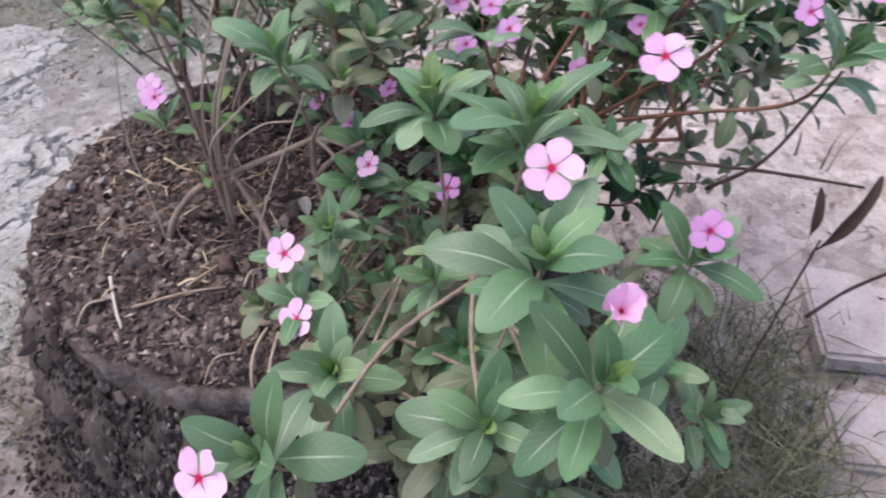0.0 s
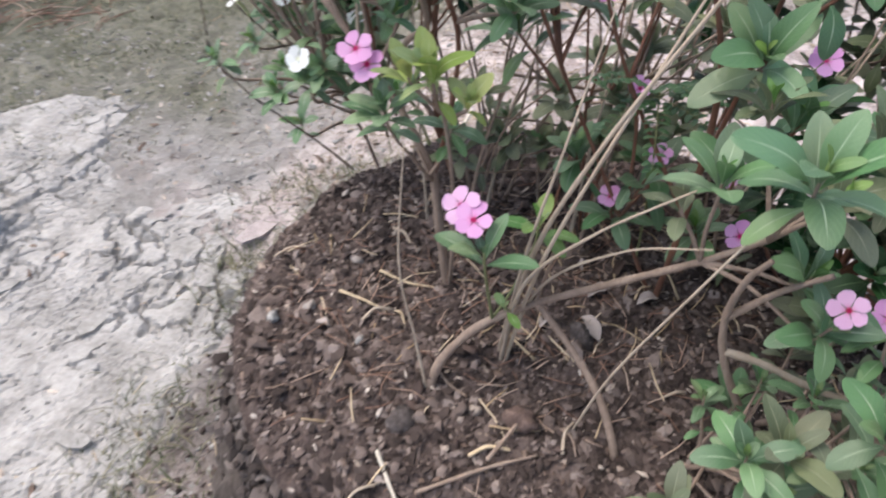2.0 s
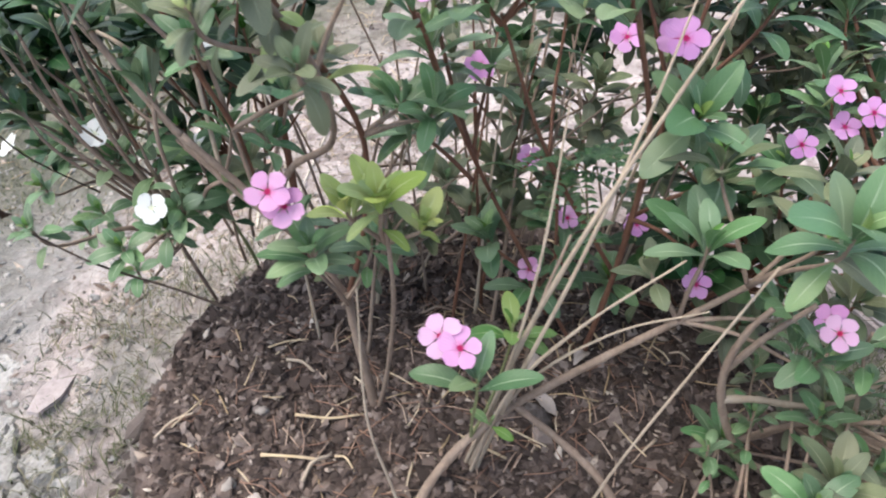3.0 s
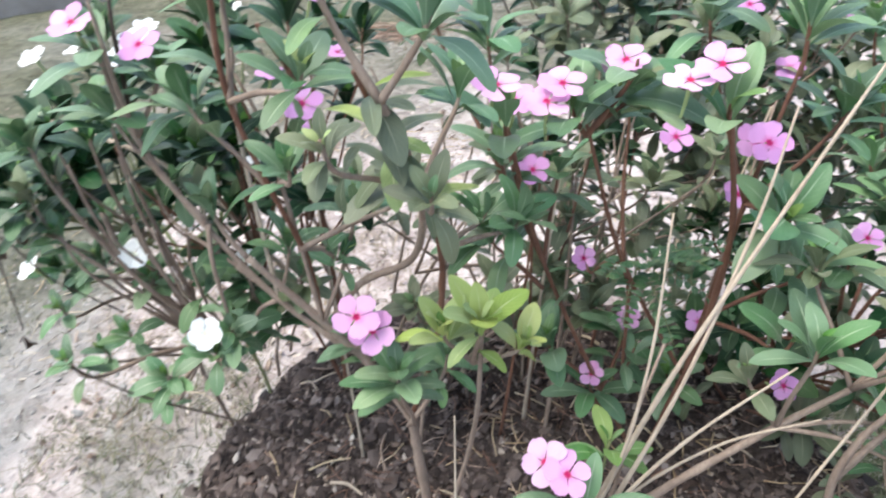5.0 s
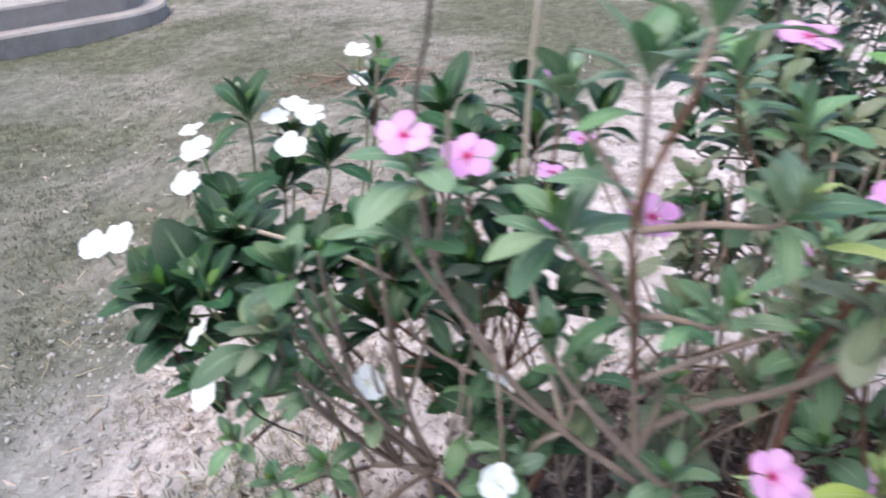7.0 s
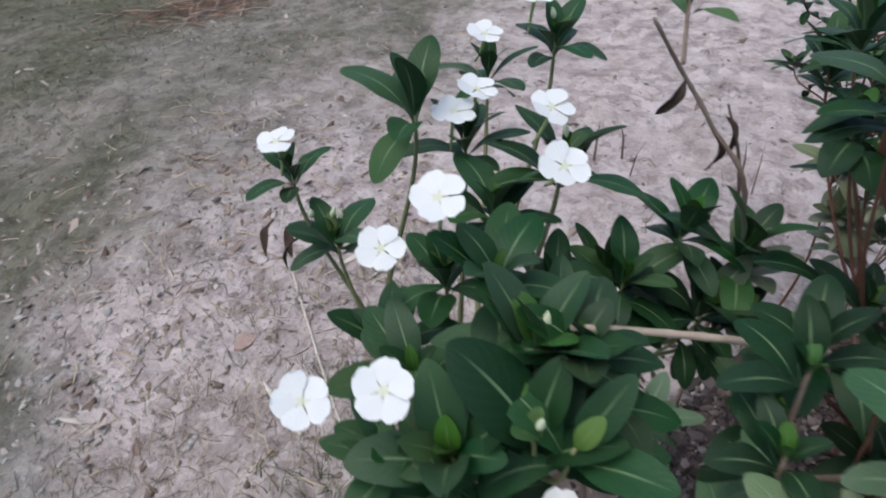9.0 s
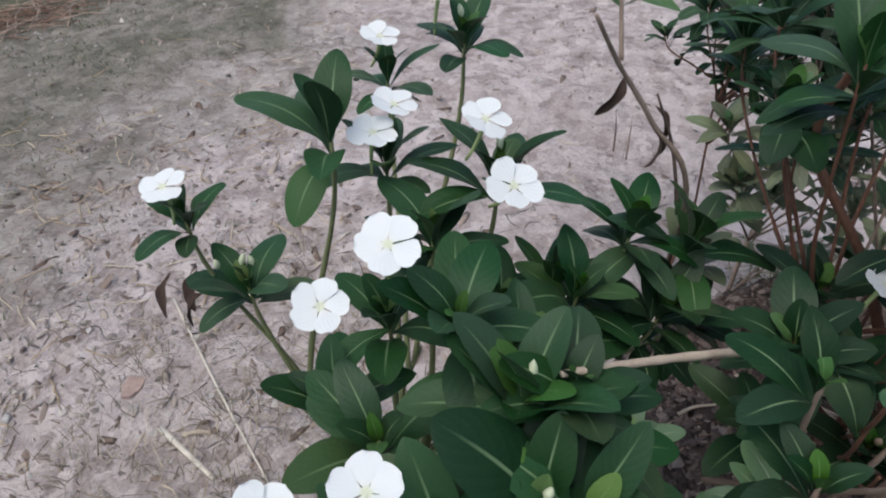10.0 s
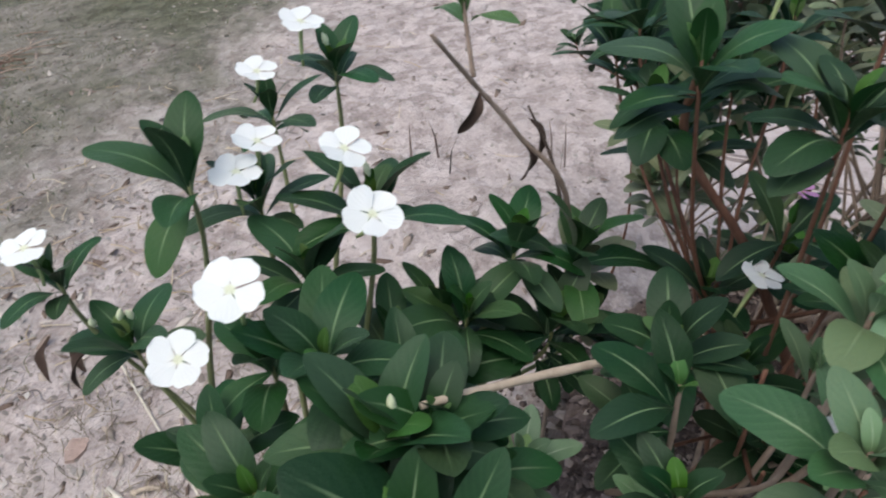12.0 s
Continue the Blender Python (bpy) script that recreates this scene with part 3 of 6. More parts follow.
def planter_wall():
    v, f = [], []
    na, nz = 260, 46
    for j in range(nz + 1):
        h = j / nz
        for i in range(na):
            a = 2 * math.pi * i / na
            ca, sa = math.cos(a), math.sin(a)
            prof = bank_radius(h)
            rr = prof + 0.020 * fnoise(ca * 2.6, sa * 2.6, h * 3.2, 4) + 0.014 * fnoise(ca * 13, sa * 13, h * 9, 3) + 0.006 * fnoise(ca * 45, sa * 45, h * 24, 2)
            z = -0.05 + h * (TOP + 0.015)
            v.append((CX + rr * ca, CY + rr * sa, z + 0.006 * fnoise(ca * 9, sa * 9, 2.2, 3)))
    for j in range(nz):
        for i in range(na):
            k = (i + 1) % na
            f.append((j * na + i, j * na + k, (j + 1) * na + k, (j + 1) * na + i))
    return mesh_of("wall", v, f, M_wall)


child("wall", planter_wall(), planter)


def planter_rim():
    v, f = [], []
    na = 200
    prof = [(-0.022, -0.03), (-0.019, -0.002), (-0.010, 0.006), (0.001, 0.004), (0.006, -0.008), (0.006, -0.04)]
    for i in range(na):
        a = 2 * math.pi * i / na
        ca, sa = math.cos(a), math.sin(a)
        w = 0.014 * fnoise(ca * 5, sa * 5, 8.1, 5)
        for dr, dz in prof:
            worn = ss(0.80, 0.62, math.cos(a + radians(72)) + 0.25 * fnoise(ca * 5, sa * 5, 6.0, 3))
            rr = 0.412 + dr + w + 0.006 * fnoise(ca * 26, sa * 26, dr * 60, 3)
            v.append((CX + rr * ca, CY + rr * sa, TOP - 0.040 - 0.026 * worn + dz + 0.016 * fnoise(ca * 6, sa * 6, 4.4, 5) + 0.004))
    n = len(prof)
    for i in range(na):
        for k in range(n - 1):
            f.append((i * n + k, ((i + 1) % na) * n + k, ((i + 1) % na) * n + k + 1, i * n + k + 1))
    return mesh_of("rim", v, f, M_rim)


child("rim", planter_rim(), planter, None, "worn grey cement rim")


def soil_top():
    v, f = [(CX, CY, soil_at(CX, CY))], []
    na, nr = 340, 100
    for j in range(1, nr + 1):
        for i in range(na):
            a = 2 * math.pi * i / na
            r = 0.418 * j / nr
            x, y = CX + r * math.cos(a), CY + r * math.sin(a)
            v.append((x, y, soil_at(x, y)))
    for i in range(na):
        f.append((0, 1 + i, 1 + (i + 1) % na))
    for j in range(nr - 1):
        for i in range(na):
            k = (i + 1) % na
            f.append((1 + j * na + i, 1 + (j + 1) * na + i, 1 + (j + 1) * na + k, 1 + j * na + k))
    return mesh_of("soil", v, f, M_soil)


tagged(child("soil", soil_top(), None), "crumbly dark brown humus heaped in the planter", "soil", kind="stuff")

BALL = [(0.0, s * 0.526, r * 0.851) for s in (-1, 1) for r in (-1, 1)]
LUMP_V = BALL + [(z, x, y) for x, y, z in BALL] + [(y, z, x) for x, y, z in BALL]
LUMP_F = [t for t in itertools.combinations(range(12), 3)
          if all((Vector(LUMP_V[p]) - Vector(LUMP_V[q])).length < 1.1 for p, q in itertools.combinations(t, 2))]
LUMP_F = [t if (Vector(LUMP_V[t[1]]) - Vector(LUMP_V[t[0]])).cross(Vector(LUMP_V[t[2]]) - Vector(LUMP_V[t[0]])).dot(Vector(LUMP_V[t[0]])) > 0 else (t[0], t[2], t[1]) for t in LUMP_F]


def scatter(name, label, category, m, places, size, flat=1.0, long=1.0, sharp=False):
    """Many small lumps or slivers lying on a surface, joined into one mesh."""
    v, f = [], []
    for (x, y, z) in places:
        s = size * rnd.uniform(0.4, 1.0) ** 1.5 * rnd.choice((1, 1, 1, 1.4))
        a = rnd.uniform(0, 6.283)
        ca, sa, tx, ty = math.cos(a), math.sin(a), rnd.uniform(-0.7, 0.7), rnd.uniform(-0.7, 0.7)
        b = len(v)
        for (px, py, pz) in LUMP_V:
            px, py, pz = px * s * long * rnd.uniform(0.35, 1.5), py * s * rnd.uniform(0.35, 1.5), pz * s * flat * rnd.uniform(0.35, 1.4)
            v.append((x + px * ca - py * sa, y + px * sa + py * ca, z + pz + tx * px + ty * py + s * flat * 0.25))
        f += [tuple(b + k for k in q) for q in LUMP_F]
    return tagged(child(name, mesh_of(name, v, f, m, flat=sharp), None), label, category, kind="stuff")


def on_soil(n, rmax=0.41):
    out = []
    for _ in range(n):
        r, a = rmax * math.sqrt(rnd.random()), rnd.uniform(0, 6.283)
        x, y = CX + r * math.cos(a), CY + r * math.sin(a)
        out.append((x, y, soil_at(x, y)))
    return out


def on_ground(n, x0, x1, y0, y1, keep=None):
    out = []
    while len(out) < n:
        x, y = rnd.uniform(x0, x1), rnd.uniform(y0, y1)
        if math.hypot(x - CX, y - CY) < 0.60 or (keep and rnd.random() > keep(x, y)):
            continue
        out.append((x, y, ground_at(x, y)))
    return out


scatter("soil_crumbs", "dark brown soil crumbs on the planter top", "soil", M_clod, on_soil(14000), 0.0054, 0.5, 1.4, True)
scatter("litter", "dry leaf and wood chips on the soil", "litter", M_chip, on_soil(1500), 0.0040, 0.35, 2.2)


def bank(n):
    """Places on the planter's outer slope."""
    out = []
    for _ in range(n):
        a, h = rnd.uniform(math.pi * 0.65, math.pi * 2.05), 1.0 - rnd.random() ** 1.4
        if h > 0.95 and math.cos(a + radians(72)) > 0.72:
            continue
        rr = bank_radius(h) + 0.004
        out.append((CX + rr * math.cos(a), CY + rr * math.sin(a), -0.05 + h * (TOP + 0.015)))
    return out


scatter("soil_clods", "larger dark clods on the planter soil", "soil", M_clod, on_soil(720), 0.0098, 0.6, 1.3, True)
scatter("fallen_leaves", "brown rotting leaf scraps on the planter soil", "litter", M_scrap, on_soil(330), 0.009, 0.14, 1.9)
edge = []
for _ in range(2600):
    r, a = rnd.triangular(0.365, 0.46, 0.405), rnd.uniform(0, 6.283)
    r += 0.012 * fnoise(math.cos(a) * 6, math.sin(a) * 6, 3.0)
    if math.cos(a + radians(72)) > 0.72 and r > 0.375:
        continue
    edge.append((CX + r * math.cos(a), CY + r * math.sin(a), TOP - 0.030 - 0.075 * ss(0.40, 0.47, r)))
scatter("edge_crumbs", "dark crumbs and moss lumps along the planter edge", "soil", M_bank, edge, 0.0085, 0.7, 1.4, True)
heaps = []
for _ in range(420):
    a, q = rnd.uniform(0, 6.283), rnd.random()
    if math.cos(a + radians(72)) > 0.72:
        continue
    heaps.append((CX + (0.385 + 0.085 * q) * math.cos(a), CY + (0.385 + 0.085 * q) * math.sin(a), TOP - 0.028 - 0.065 * q * q))
scatter("moss_clods", "lumpy mossy clods crumbling over the planter shoulder", "soil", M_bank, heaps, 0.013, 0.55, 1.4, True)
scatter("bank_crumbs", "dark clods clinging to the planter side", "soil", M_bank, bank(17000), 0.0066, 1.8, 0.65, True)
scatter("spilt_soil", "dark soil spilt round the planter foot", "soil", M_clod,
        on_ground(2400, -0.75, 1.2, 0.2, 1.9, lambda x, y: max(0.0, 1 - (math.hypot(x - CX, y - CY) - 0.6) / 0.36) ** 1.5), 0.009, 0.6)


# ---- cracked crust west of the planter ----
def crust():
    """A raised skin of dried clay: uneven flakes at two sizes, with open cracks where it has shrunk most."""
    x0, y0, step, nx, ny = -2.35, 0.15, 0.0062, 312, 414
    v, f, keep = [], [], []
    for j in range(ny):
        for i in range(nx):
            x, y = x0 + i * step + 0.003 * fnoise(i * 0.9, j * 0.9, 5.0, 1), y0 + j * step + 0.003 * fnoise(i * 0.9, j * 0.9, 9.0, 1)
            wx, wy = x + 0.050 * fnoise(x * 8, y * 8, 1.0, 4), y + 0.050 * fnoise(x * 8, y * 8, 4.0, 4)
            mask = crust_mask(x, y) + 0.10 * fnoise(x * 14, y * 14, 6.0, 3)
            keep.append(mask > -0.3)
            d, pts = noise.voronoi(Vector((wx * 11, wy * 9, 0.0)))
            cell, lean = noise.cell(pts[0] * 7.3), noise.cell_vector(pts[0] * 3.1)
            e, small = noise.voronoi(Vector((wx * 30, wy * 26, 3.0)))
            cell2 = noise.cell(small[0] * 5.1)
            wide = ss(-0.15, 0.40, fnoise(x * 3.1, y * 2.2, 11.0, 4))
            gap = (1 - ss(0.01, 0.03 + 0.10 * wide, d[1] - d[0])) * (0.10 + 0.90 * wide)
            fine = (1 - ss(0.03, 0.16, e[1] - e[0])) * ss(-0.2, 0.3, fnoise(x * 4, y * 4, 17.0, 3))
            off = Vector((wx * 11, wy * 9, 0.0)) - pts[0]
            h = 0.009 * ss(-0.1, 0.2, mask) - 0.016 * ss(0.0, -0.3, mask) + 0.0030 * cell + 0.0020 * cell2 + 0.005 * (lean.x - 0.5) * off.x + 0.005 * (lean.y - 0.5) * off.y
            h += 0.0022 * fnoise(x * 30, y * 30, 2.0, 4) - 0.024 * gap - 0.005 * fine
            v.append((x, y, hills(x, y) + 0.022 * fnoise(x * 1.6, y * 1.6, 3.1, 4) + h))
    for j in range(ny - 1):
        for i in range(nx - 1):
            q = (j * nx + i, j * nx + i + 1, (j + 1) * nx + i + 1, (j + 1) * nx + i)
            if keep[q[0]] or keep[q[2]]:
                f.append(q)
    return mesh_of("clay_crust", v, f, M_crust, flat=True)


tagged(child("clay_crust", crust(), None), "pale dried clay crust with small flakes and open cracks", "clay crust", kind="stuff")
scatter("clay_rubble", "small pale clay crumbs on the dry ground", "rubble", M_crust, on_ground(2200, -2.4, -0.3, 0.2, 3.0, lambda x, y: ss(0.1, -0.7, x)), 0.011, 0.5)
scatter("ground_crumbs", "brown earth crumbs on the trampled ground", "rubble", M_stone, on_ground(1600, -1.0, 2.4, 1.7, 4.6) + on_ground(1500, -0.7, 0.7, 1.8, 3.1), 0.008, 0.5, 1.3, True)
scatter("ground_litter", "dry straw bits and leaf litter on the ground", "litter", M_chip, on_ground(1100, -1.4, 2.4, 0.2, 5.0) + on_ground(700, -0.6, 0.8, 1.8, 3.4), 0.009, 0.16, 3.2)


# ---- grass and straw ----
def blades(name, label, m, places, height, width, lean=0.5, category="grass"):
    v, f = [], []
    for (x, y, z) in places:
        h, w, a = height * rnd.uniform(0.4, 1.2), width * rnd.uniform(0.6, 1.3), rnd.uniform(0, 6.283)
        dx, dy, l = math.cos(a), math.sin(a), lean * rnd.uniform(0.2, 1.6) * h
        b = len(v)
        for t, k in ((0, 1.0), (0.5, 0.75)):
            for s in (-1, 1):
                v.append((x + dx * l * t * t - dy * w * k * s, y + dy * l * t * t + dx * w * k * s, z + h * t - 0.003))
        v.append((x + dx * l, y + dy * l, z + h * (1.0 - 0.25 * min(1, lean))))
        f += [(b, b + 1, b + 3, b + 2), (b + 2, b + 3, b + 4)]
    return tagged(child(name, mesh_of(name, v, f, m), None), label, category, kind="stuff")


def clumps(n, per, spread, *box, keep=None):
    out = []
    for (x, y, _) in on_ground(n, *box, keep):
        for _ in range(per):
            px, py = rnd.gauss(x, spread), rnd.gauss(y, spread)
            if math.hypot(px - CX, py - CY) > 0.55:
                out.append((px, py, ground_at(px, py)))
    return out


blades("grass", "short dull worn grass on the bare ground", M_grass,
       clumps(620, 18, 0.07, -3.4, 3.0, 1.2, 7.5, keep=lambda x, y: ss(2.5, 3.6, y - 0.62 * x + 0.9 * fnoise(x, y)) * (0.3 + 0.7 * ss(-0.25, 0.15, fnoise(x * 0.9, y * 0.9, 6.0)))), 0.019, 0.0022, 1.2)
blades("worn_turf", "matted olive turf beyond the pale clay", M_grass,
       clumps(800, 22, 0.06, -3.6, -0.7, 1.6, 4.2, keep=lambda x, y: ss(2.9, 3.6, y - 0.62 * x + 0.7 * fnoise(x * 1.3, y * 1.3, 4.0))), 0.022, 0.0024, 1.3)
blades("far_turf", "short grey-green turf on the open ground", M_grass,
       clumps(480, 18, 0.09, -1.6, 2.6, 3.2, 7.5, keep=lambda x, y: ss(3.3, 4.1, y - 0.62 * x + 0.7 * fnoise(x * 1.1, y * 1.1, 9.0)) * (0.35 + 0.65 * ss(-0.2, 0.2, fnoise(x * 0.9, y * 0.9, 2.0)))), 0.020, 0.0026, 1.3)
blades("dry_grass", "thin dry grass round the white-flowered shrub", M_drygrass, clumps(95, 22, 0.05, -0.6, 0.5, 1.75, 2.5), 0.04, 0.0012, 1.3)
blades("tall_grass", "feathery grey-green grass beside the planter", M_grass, clumps(150, 22, 0.05, 0.70, 1.34, 0.45, 1.5), 0.11, 0.0024, 1.4)
blades("foot_grass", "sparse fine grass at the planter foot", M_grass, clumps(165, 16, 0.05, -0.72, -0.12, 0.7, 2.0), 0.042, 0.0018, 1.3)


def straws(name, label, m, cx, cy, n, spread, length, high, thick=0.0016, kind="stuff", at=ground_at, reach=9.0):
    v, f = [], []
    for _ in range(n):
        x, y = rnd.gauss(cx, spread), rnd.gauss(cy, spread * 0.55)
        if math.hypot(x - cx, y - cy) > reach:
            continue
        g = at(x, y) + high * math.exp(-((x - cx) ** 2 + (y - cy) ** 2) / (spread ** 2)) * rnd.random() + 0.004
        a, l = rnd.uniform(0, 6.283), length * rnd.uniform(0.4, 1.1)
        d = Vector((math.cos(a), math.sin(a), 0)) * l * 0.5
        c = Vector((x, y, g))
        bow = Vector((rnd.uniform(-1, 1), rnd.uniform(-1, 1), 0.25)) * l * 0.14
        tv, tf = tube_data([c - d, c + bow, c + d + bow * 0.3], thick, thick * 0.7, 4, 0.05, len(v))
        v += tv
        f += tf
    return tagged(child(name, mesh_of(name, v, f, m), None), label, "straw", kind=kind)


straws("straw_pile", "loose thin heap of reddish dry straw on the ground", M_redstraw, 0.78, 4.75, 150, 0.22, 0.26, 0.05, 0.0024)
straws("straw_litter", "scattered short pale straws on the ground", M_straw, 0.30, 2.9, 230, 0.85, 0.10, 0.0, 0.0017)
straws("dead_stalks", "reddish brown heap of dead stalks and leaves", M_redstraw, -2.95, 3.3, 420, 0.40, 0.24, 0.10, 0.0032)
sprouts = []
for bx, by in ((1.12, 2.40), (1.19, 2.21), (1.26, 2.05), (1.29, 1.96)):
    sprouts += [(bx + rnd.gauss(0, 0.07), by + rnd.gauss(0, 0.07), ground_at(bx, by)) for _ in range(2)]
blades("sprouts", "few upright reddish dry grass blades behind the white shrubs", M_scrap, sprouts, 0.16, 0.0045, 0.35)
straws("chaff", "thin brown chaff and broken straw on trampled earth", M_drygrass, -0.25, 2.35, 260, 0.36, 0.06, 0.0, 0.0013)
straws("root_fibres", "fine reddish rootlets and twigs on the soil", M_redstraw, CX, CY, 520, 0.24, 0.05, 0.0, 0.0009, at=soil_at, reach=0.37)
straws("soil_straws", "pale broken stems lying on the soil", M_straw, CX, CY, 120, 0.24, 0.06, 0.0, 0.0012, at=soil_at, reach=0.37)
straws("twig_litter", "thin broken twigs beside the planter foot", M_straw, -0.55, 1.0, 40, 0.35, 0.07, 0.0, 0.0014)


# ---- brick, shards, concrete step, paving ----
def block(name, label, category, m, sx, sy, sz, pose_m, bevel, parent=None, jag=0.0, seed=1):
    bm = bmesh.new()
    bmesh.ops.create_cube(bm, size=1.0)
    bmesh.ops.scale(bm, vec=(sx, sy, sz), verts=bm.verts)
    bmesh.ops.bevel(bm, geom=bm.edges[:], offset=bevel, segments=2, affect="EDGES")
    bmesh.ops.subdivide_edges(bm, edges=[e for e in bm.edges if e.calc_length() > 0.03], cuts=4, use_grid_fill=True)
    for w in bm.verts:
        n = noise.noise_vector(w.co * 30 + Vector((seed, 0, 0)))
        w.co += n * jag
    me = bpy.data.meshes.new(name)
    bm.to_mesh(me)
    bm.free()
    me.materials.append(m)
    me.polygons.foreach_set("use_smooth", [abs(max(p.normal, key=abs)) < 0.97 for p in me.polygons])
    ob = child(name, me, parent, pose_m)
    return tagged(ob, label, category) if category else ob


block("brick", "pale grey half brick lying on the clay", "brick", M_brick, 0.175, 0.125, 0.105, pose(-1.555, 1.565, 0.052 + hills(-1.555, 1.565), 1, -2, 19), 0.003, jag=0.0018)


def shard(x, y, w, d, ang, tilt, label, seed, m=None, lift=0.010):
    """Flat broken piece with an irregular outline."""
    q = random.Random(seed)
    n = 7
    ring = [(w * 0.5 * math.cos(6.283 * k / n) * q.uniform(0.75, 1.15), d * 0.5 * math.sin(6.283 * k / n) * q.uniform(0.75, 1.15)) for k in range(n)]
    v = [(a, b, 0.0) for a, b in ring] + [(a * 0.97, b * 0.97, 0.009) for a, b in ring]
    f = [tuple(range(n - 1, -1, -1)), tuple(range(n, 2 * n))] + [(k, (k + 1) % n, n + (k + 1) % n, n + k) for k in range(n)]
    ob = child("shard", mesh_of("shard", v, f, m or M_crust, flat=True), None, pose(x, y, ground_at(x, y) + lift, tilt, tilt * 0.6, ang))
    tagged(ob, label, "shard", "shards on the clay")


shard(-0.93, 1.30, 0.12, 0.055, 75, 6, "pale pointed clay shard lying on the crust", 3)
shard(-1.45, 1.28, 0.13, 0.10, 20, 5, "broad pale clay shard near the brick", 4)
shard(-1.28, 1.36, 0.14, 0.05, 50, 8, "narrow pale clay shard near the brick", 5)
shard(-0.635, 1.70, 0.19, 0.06, 66, 7, "long pale tile shard by the planter foot", 6, M_slab, 0.018)
shard(-0.75, 0.98, 0.09, 0.04, 10, 8, "small pale clay shard by the planter", 8)
shard(-0.10, 2.396, 0.075, 0.05, 30, 2, "dull reddish clay chip trodden into the ground", 9, M_redclay, -0.004)


def stepped_plinth():
    """Low two-tier concrete step with a rounded end, beyond the bed."""
    top = new("concrete_step")
    top.location = (-1.55, 7.9, 0)
    bpy.context.view_layer.update()
    tagged(top, "low two-tier grey concrete step with rounded end", "step")
    for nm, r, ln, z0, z1 in (("lower_tier", 0.62, 2.6, -0.05, 0.17), ("upper_tier", 0.40, 2.5, 0.17, 0.34)):
        v, ring = [], []
        for k in range(17):
            a = -math.pi / 2 + math.pi * k / 16
            ring.append((r * math.cos(a) * 0.9, r * math.sin(a)))
        ring += [(-ln, r), (-ln, -r)]
        n = len(ring)
        for z, s in ((z0, 1.0), (z1 - 0.02, 1.0), (z1, 0.97)):
            v += [(x * s, y * s, z) for x, y in ring]
        f = [(j * n + k, j * n + (k + 1) % n, (j + 1) * n + (k + 1) % n, (j + 1) * n + k) for j in range(2) for k in range(n)]
        f.append(tuple(2 * n + k for k in range(n)))
        me = mesh_of(nm, v, f, M_cement, flat=True)
        child(nm, me, top, pose(-0.80, 7.95, 0, 0, 0, 17))


stepped_plinth()

paving = new("pavement")
paving.location = (1.6, 1.3, 0)
bpy.context.view_layer.update()
tagged(paving, "worn pinkish grey paving slabs with earth joints", "pavement", kind="structure")
for j, (y, x, sx, sy) in enumerate(((1.245, 1.535, 0.43, 0.195), (1.530, 1.500, 0.43, 0.290), (1.250, 1.985, 0.43, 0.20), (1.535, 1.950, 0.43, 0.29))):
    block("paving_slab", "", "", M_slab, sx, sy, 0.06, pose(x, y, 0.006 + ground_at(x, y) + rnd.uniform(-0.004, 0.004), rnd.uniform(-1, 1), rnd.uniform(-1, 1), 6 + rnd.uniform(-2, 2)), 0.010, paving, 0.004, j)


def stick(name, label, pts, r0, r1, m, sides=6):
    v, f = tube_data(catmull(pts, 5), r0, r1, sides, 0.12)
    return tagged(child(name, mesh_of(name, v, f, m), None), label, "stick", "sticks and twigs")


def lay(x, y, dz=0.004):
    return (x, y, ground_at(x, y) + dz)


stick("stick", "long thin dry straw stick on the ground", [lay(0.104, 2.533), lay(0.0, 2.23, 0.014), lay(-0.081, 1.98, 0.008)], 0.0038, 0.0026, M_drywood)
stick("stick", "short flat pale splinter of wood on the ground", [lay(-0.127, 2.263), lay(-0.131, 2.17, 0.006), lay(-0.134, 2.079)], 0.0080, 0.0065, M_drywood, 4)
stick("stick", "short brown stick lying in dry grass", [lay(-0.111, 2.209), lay(-0.09, 2.187, 0.005), lay(-0.073, 2.165)], 0.006, 0.005, M_palebark)


def soil_stick(label, pts, r, m):
    return stick("twig", label, [(x, y, soil_at(x, y) + dz) for x, y, dz in pts], r, r * 0.7, m)


soil_stick("pale peeled twig lying on the soil", [(0.10, 0.73, 0.008), (0.13, 0.69, 0.012), (0.155, 0.665, 0.006)], 0.0026, M_drywood)
soil_stick("crooked brown twig on the soil", [(0.07, 0.66, 0.004), (0.085, 0.685, 0.012), (0.11, 0.70, 0.008)], 0.0022, M_palebark)
soil_stick("long thin brown twig on the soil", [(0.15, 0.70, 0.006), (0.22, 0.735, 0.014), (0.27, 0.76, 0.006)], 0.0026, M_bark)
soil_stick("thin straw on the soil", [(0.22, 0.74, 0.02), (0.245, 0.79, 0.012), (0.25, 0.81, 0.006)], 0.0028, M_bark)
soil_stick("pale straw lying on dark soil", [(0.02, 1.0, 0.006), (0.06, 0.99, 0.010), (0.10, 0.985, 0.006)], 0.0022, M_straw)
soil_stick("pale straw lying on dark soil", [(-0.02, 0.95, 0.006), (0.02, 0.935, 0.010), (0.05, 0.93, 0.006)], 0.0022, M_straw)
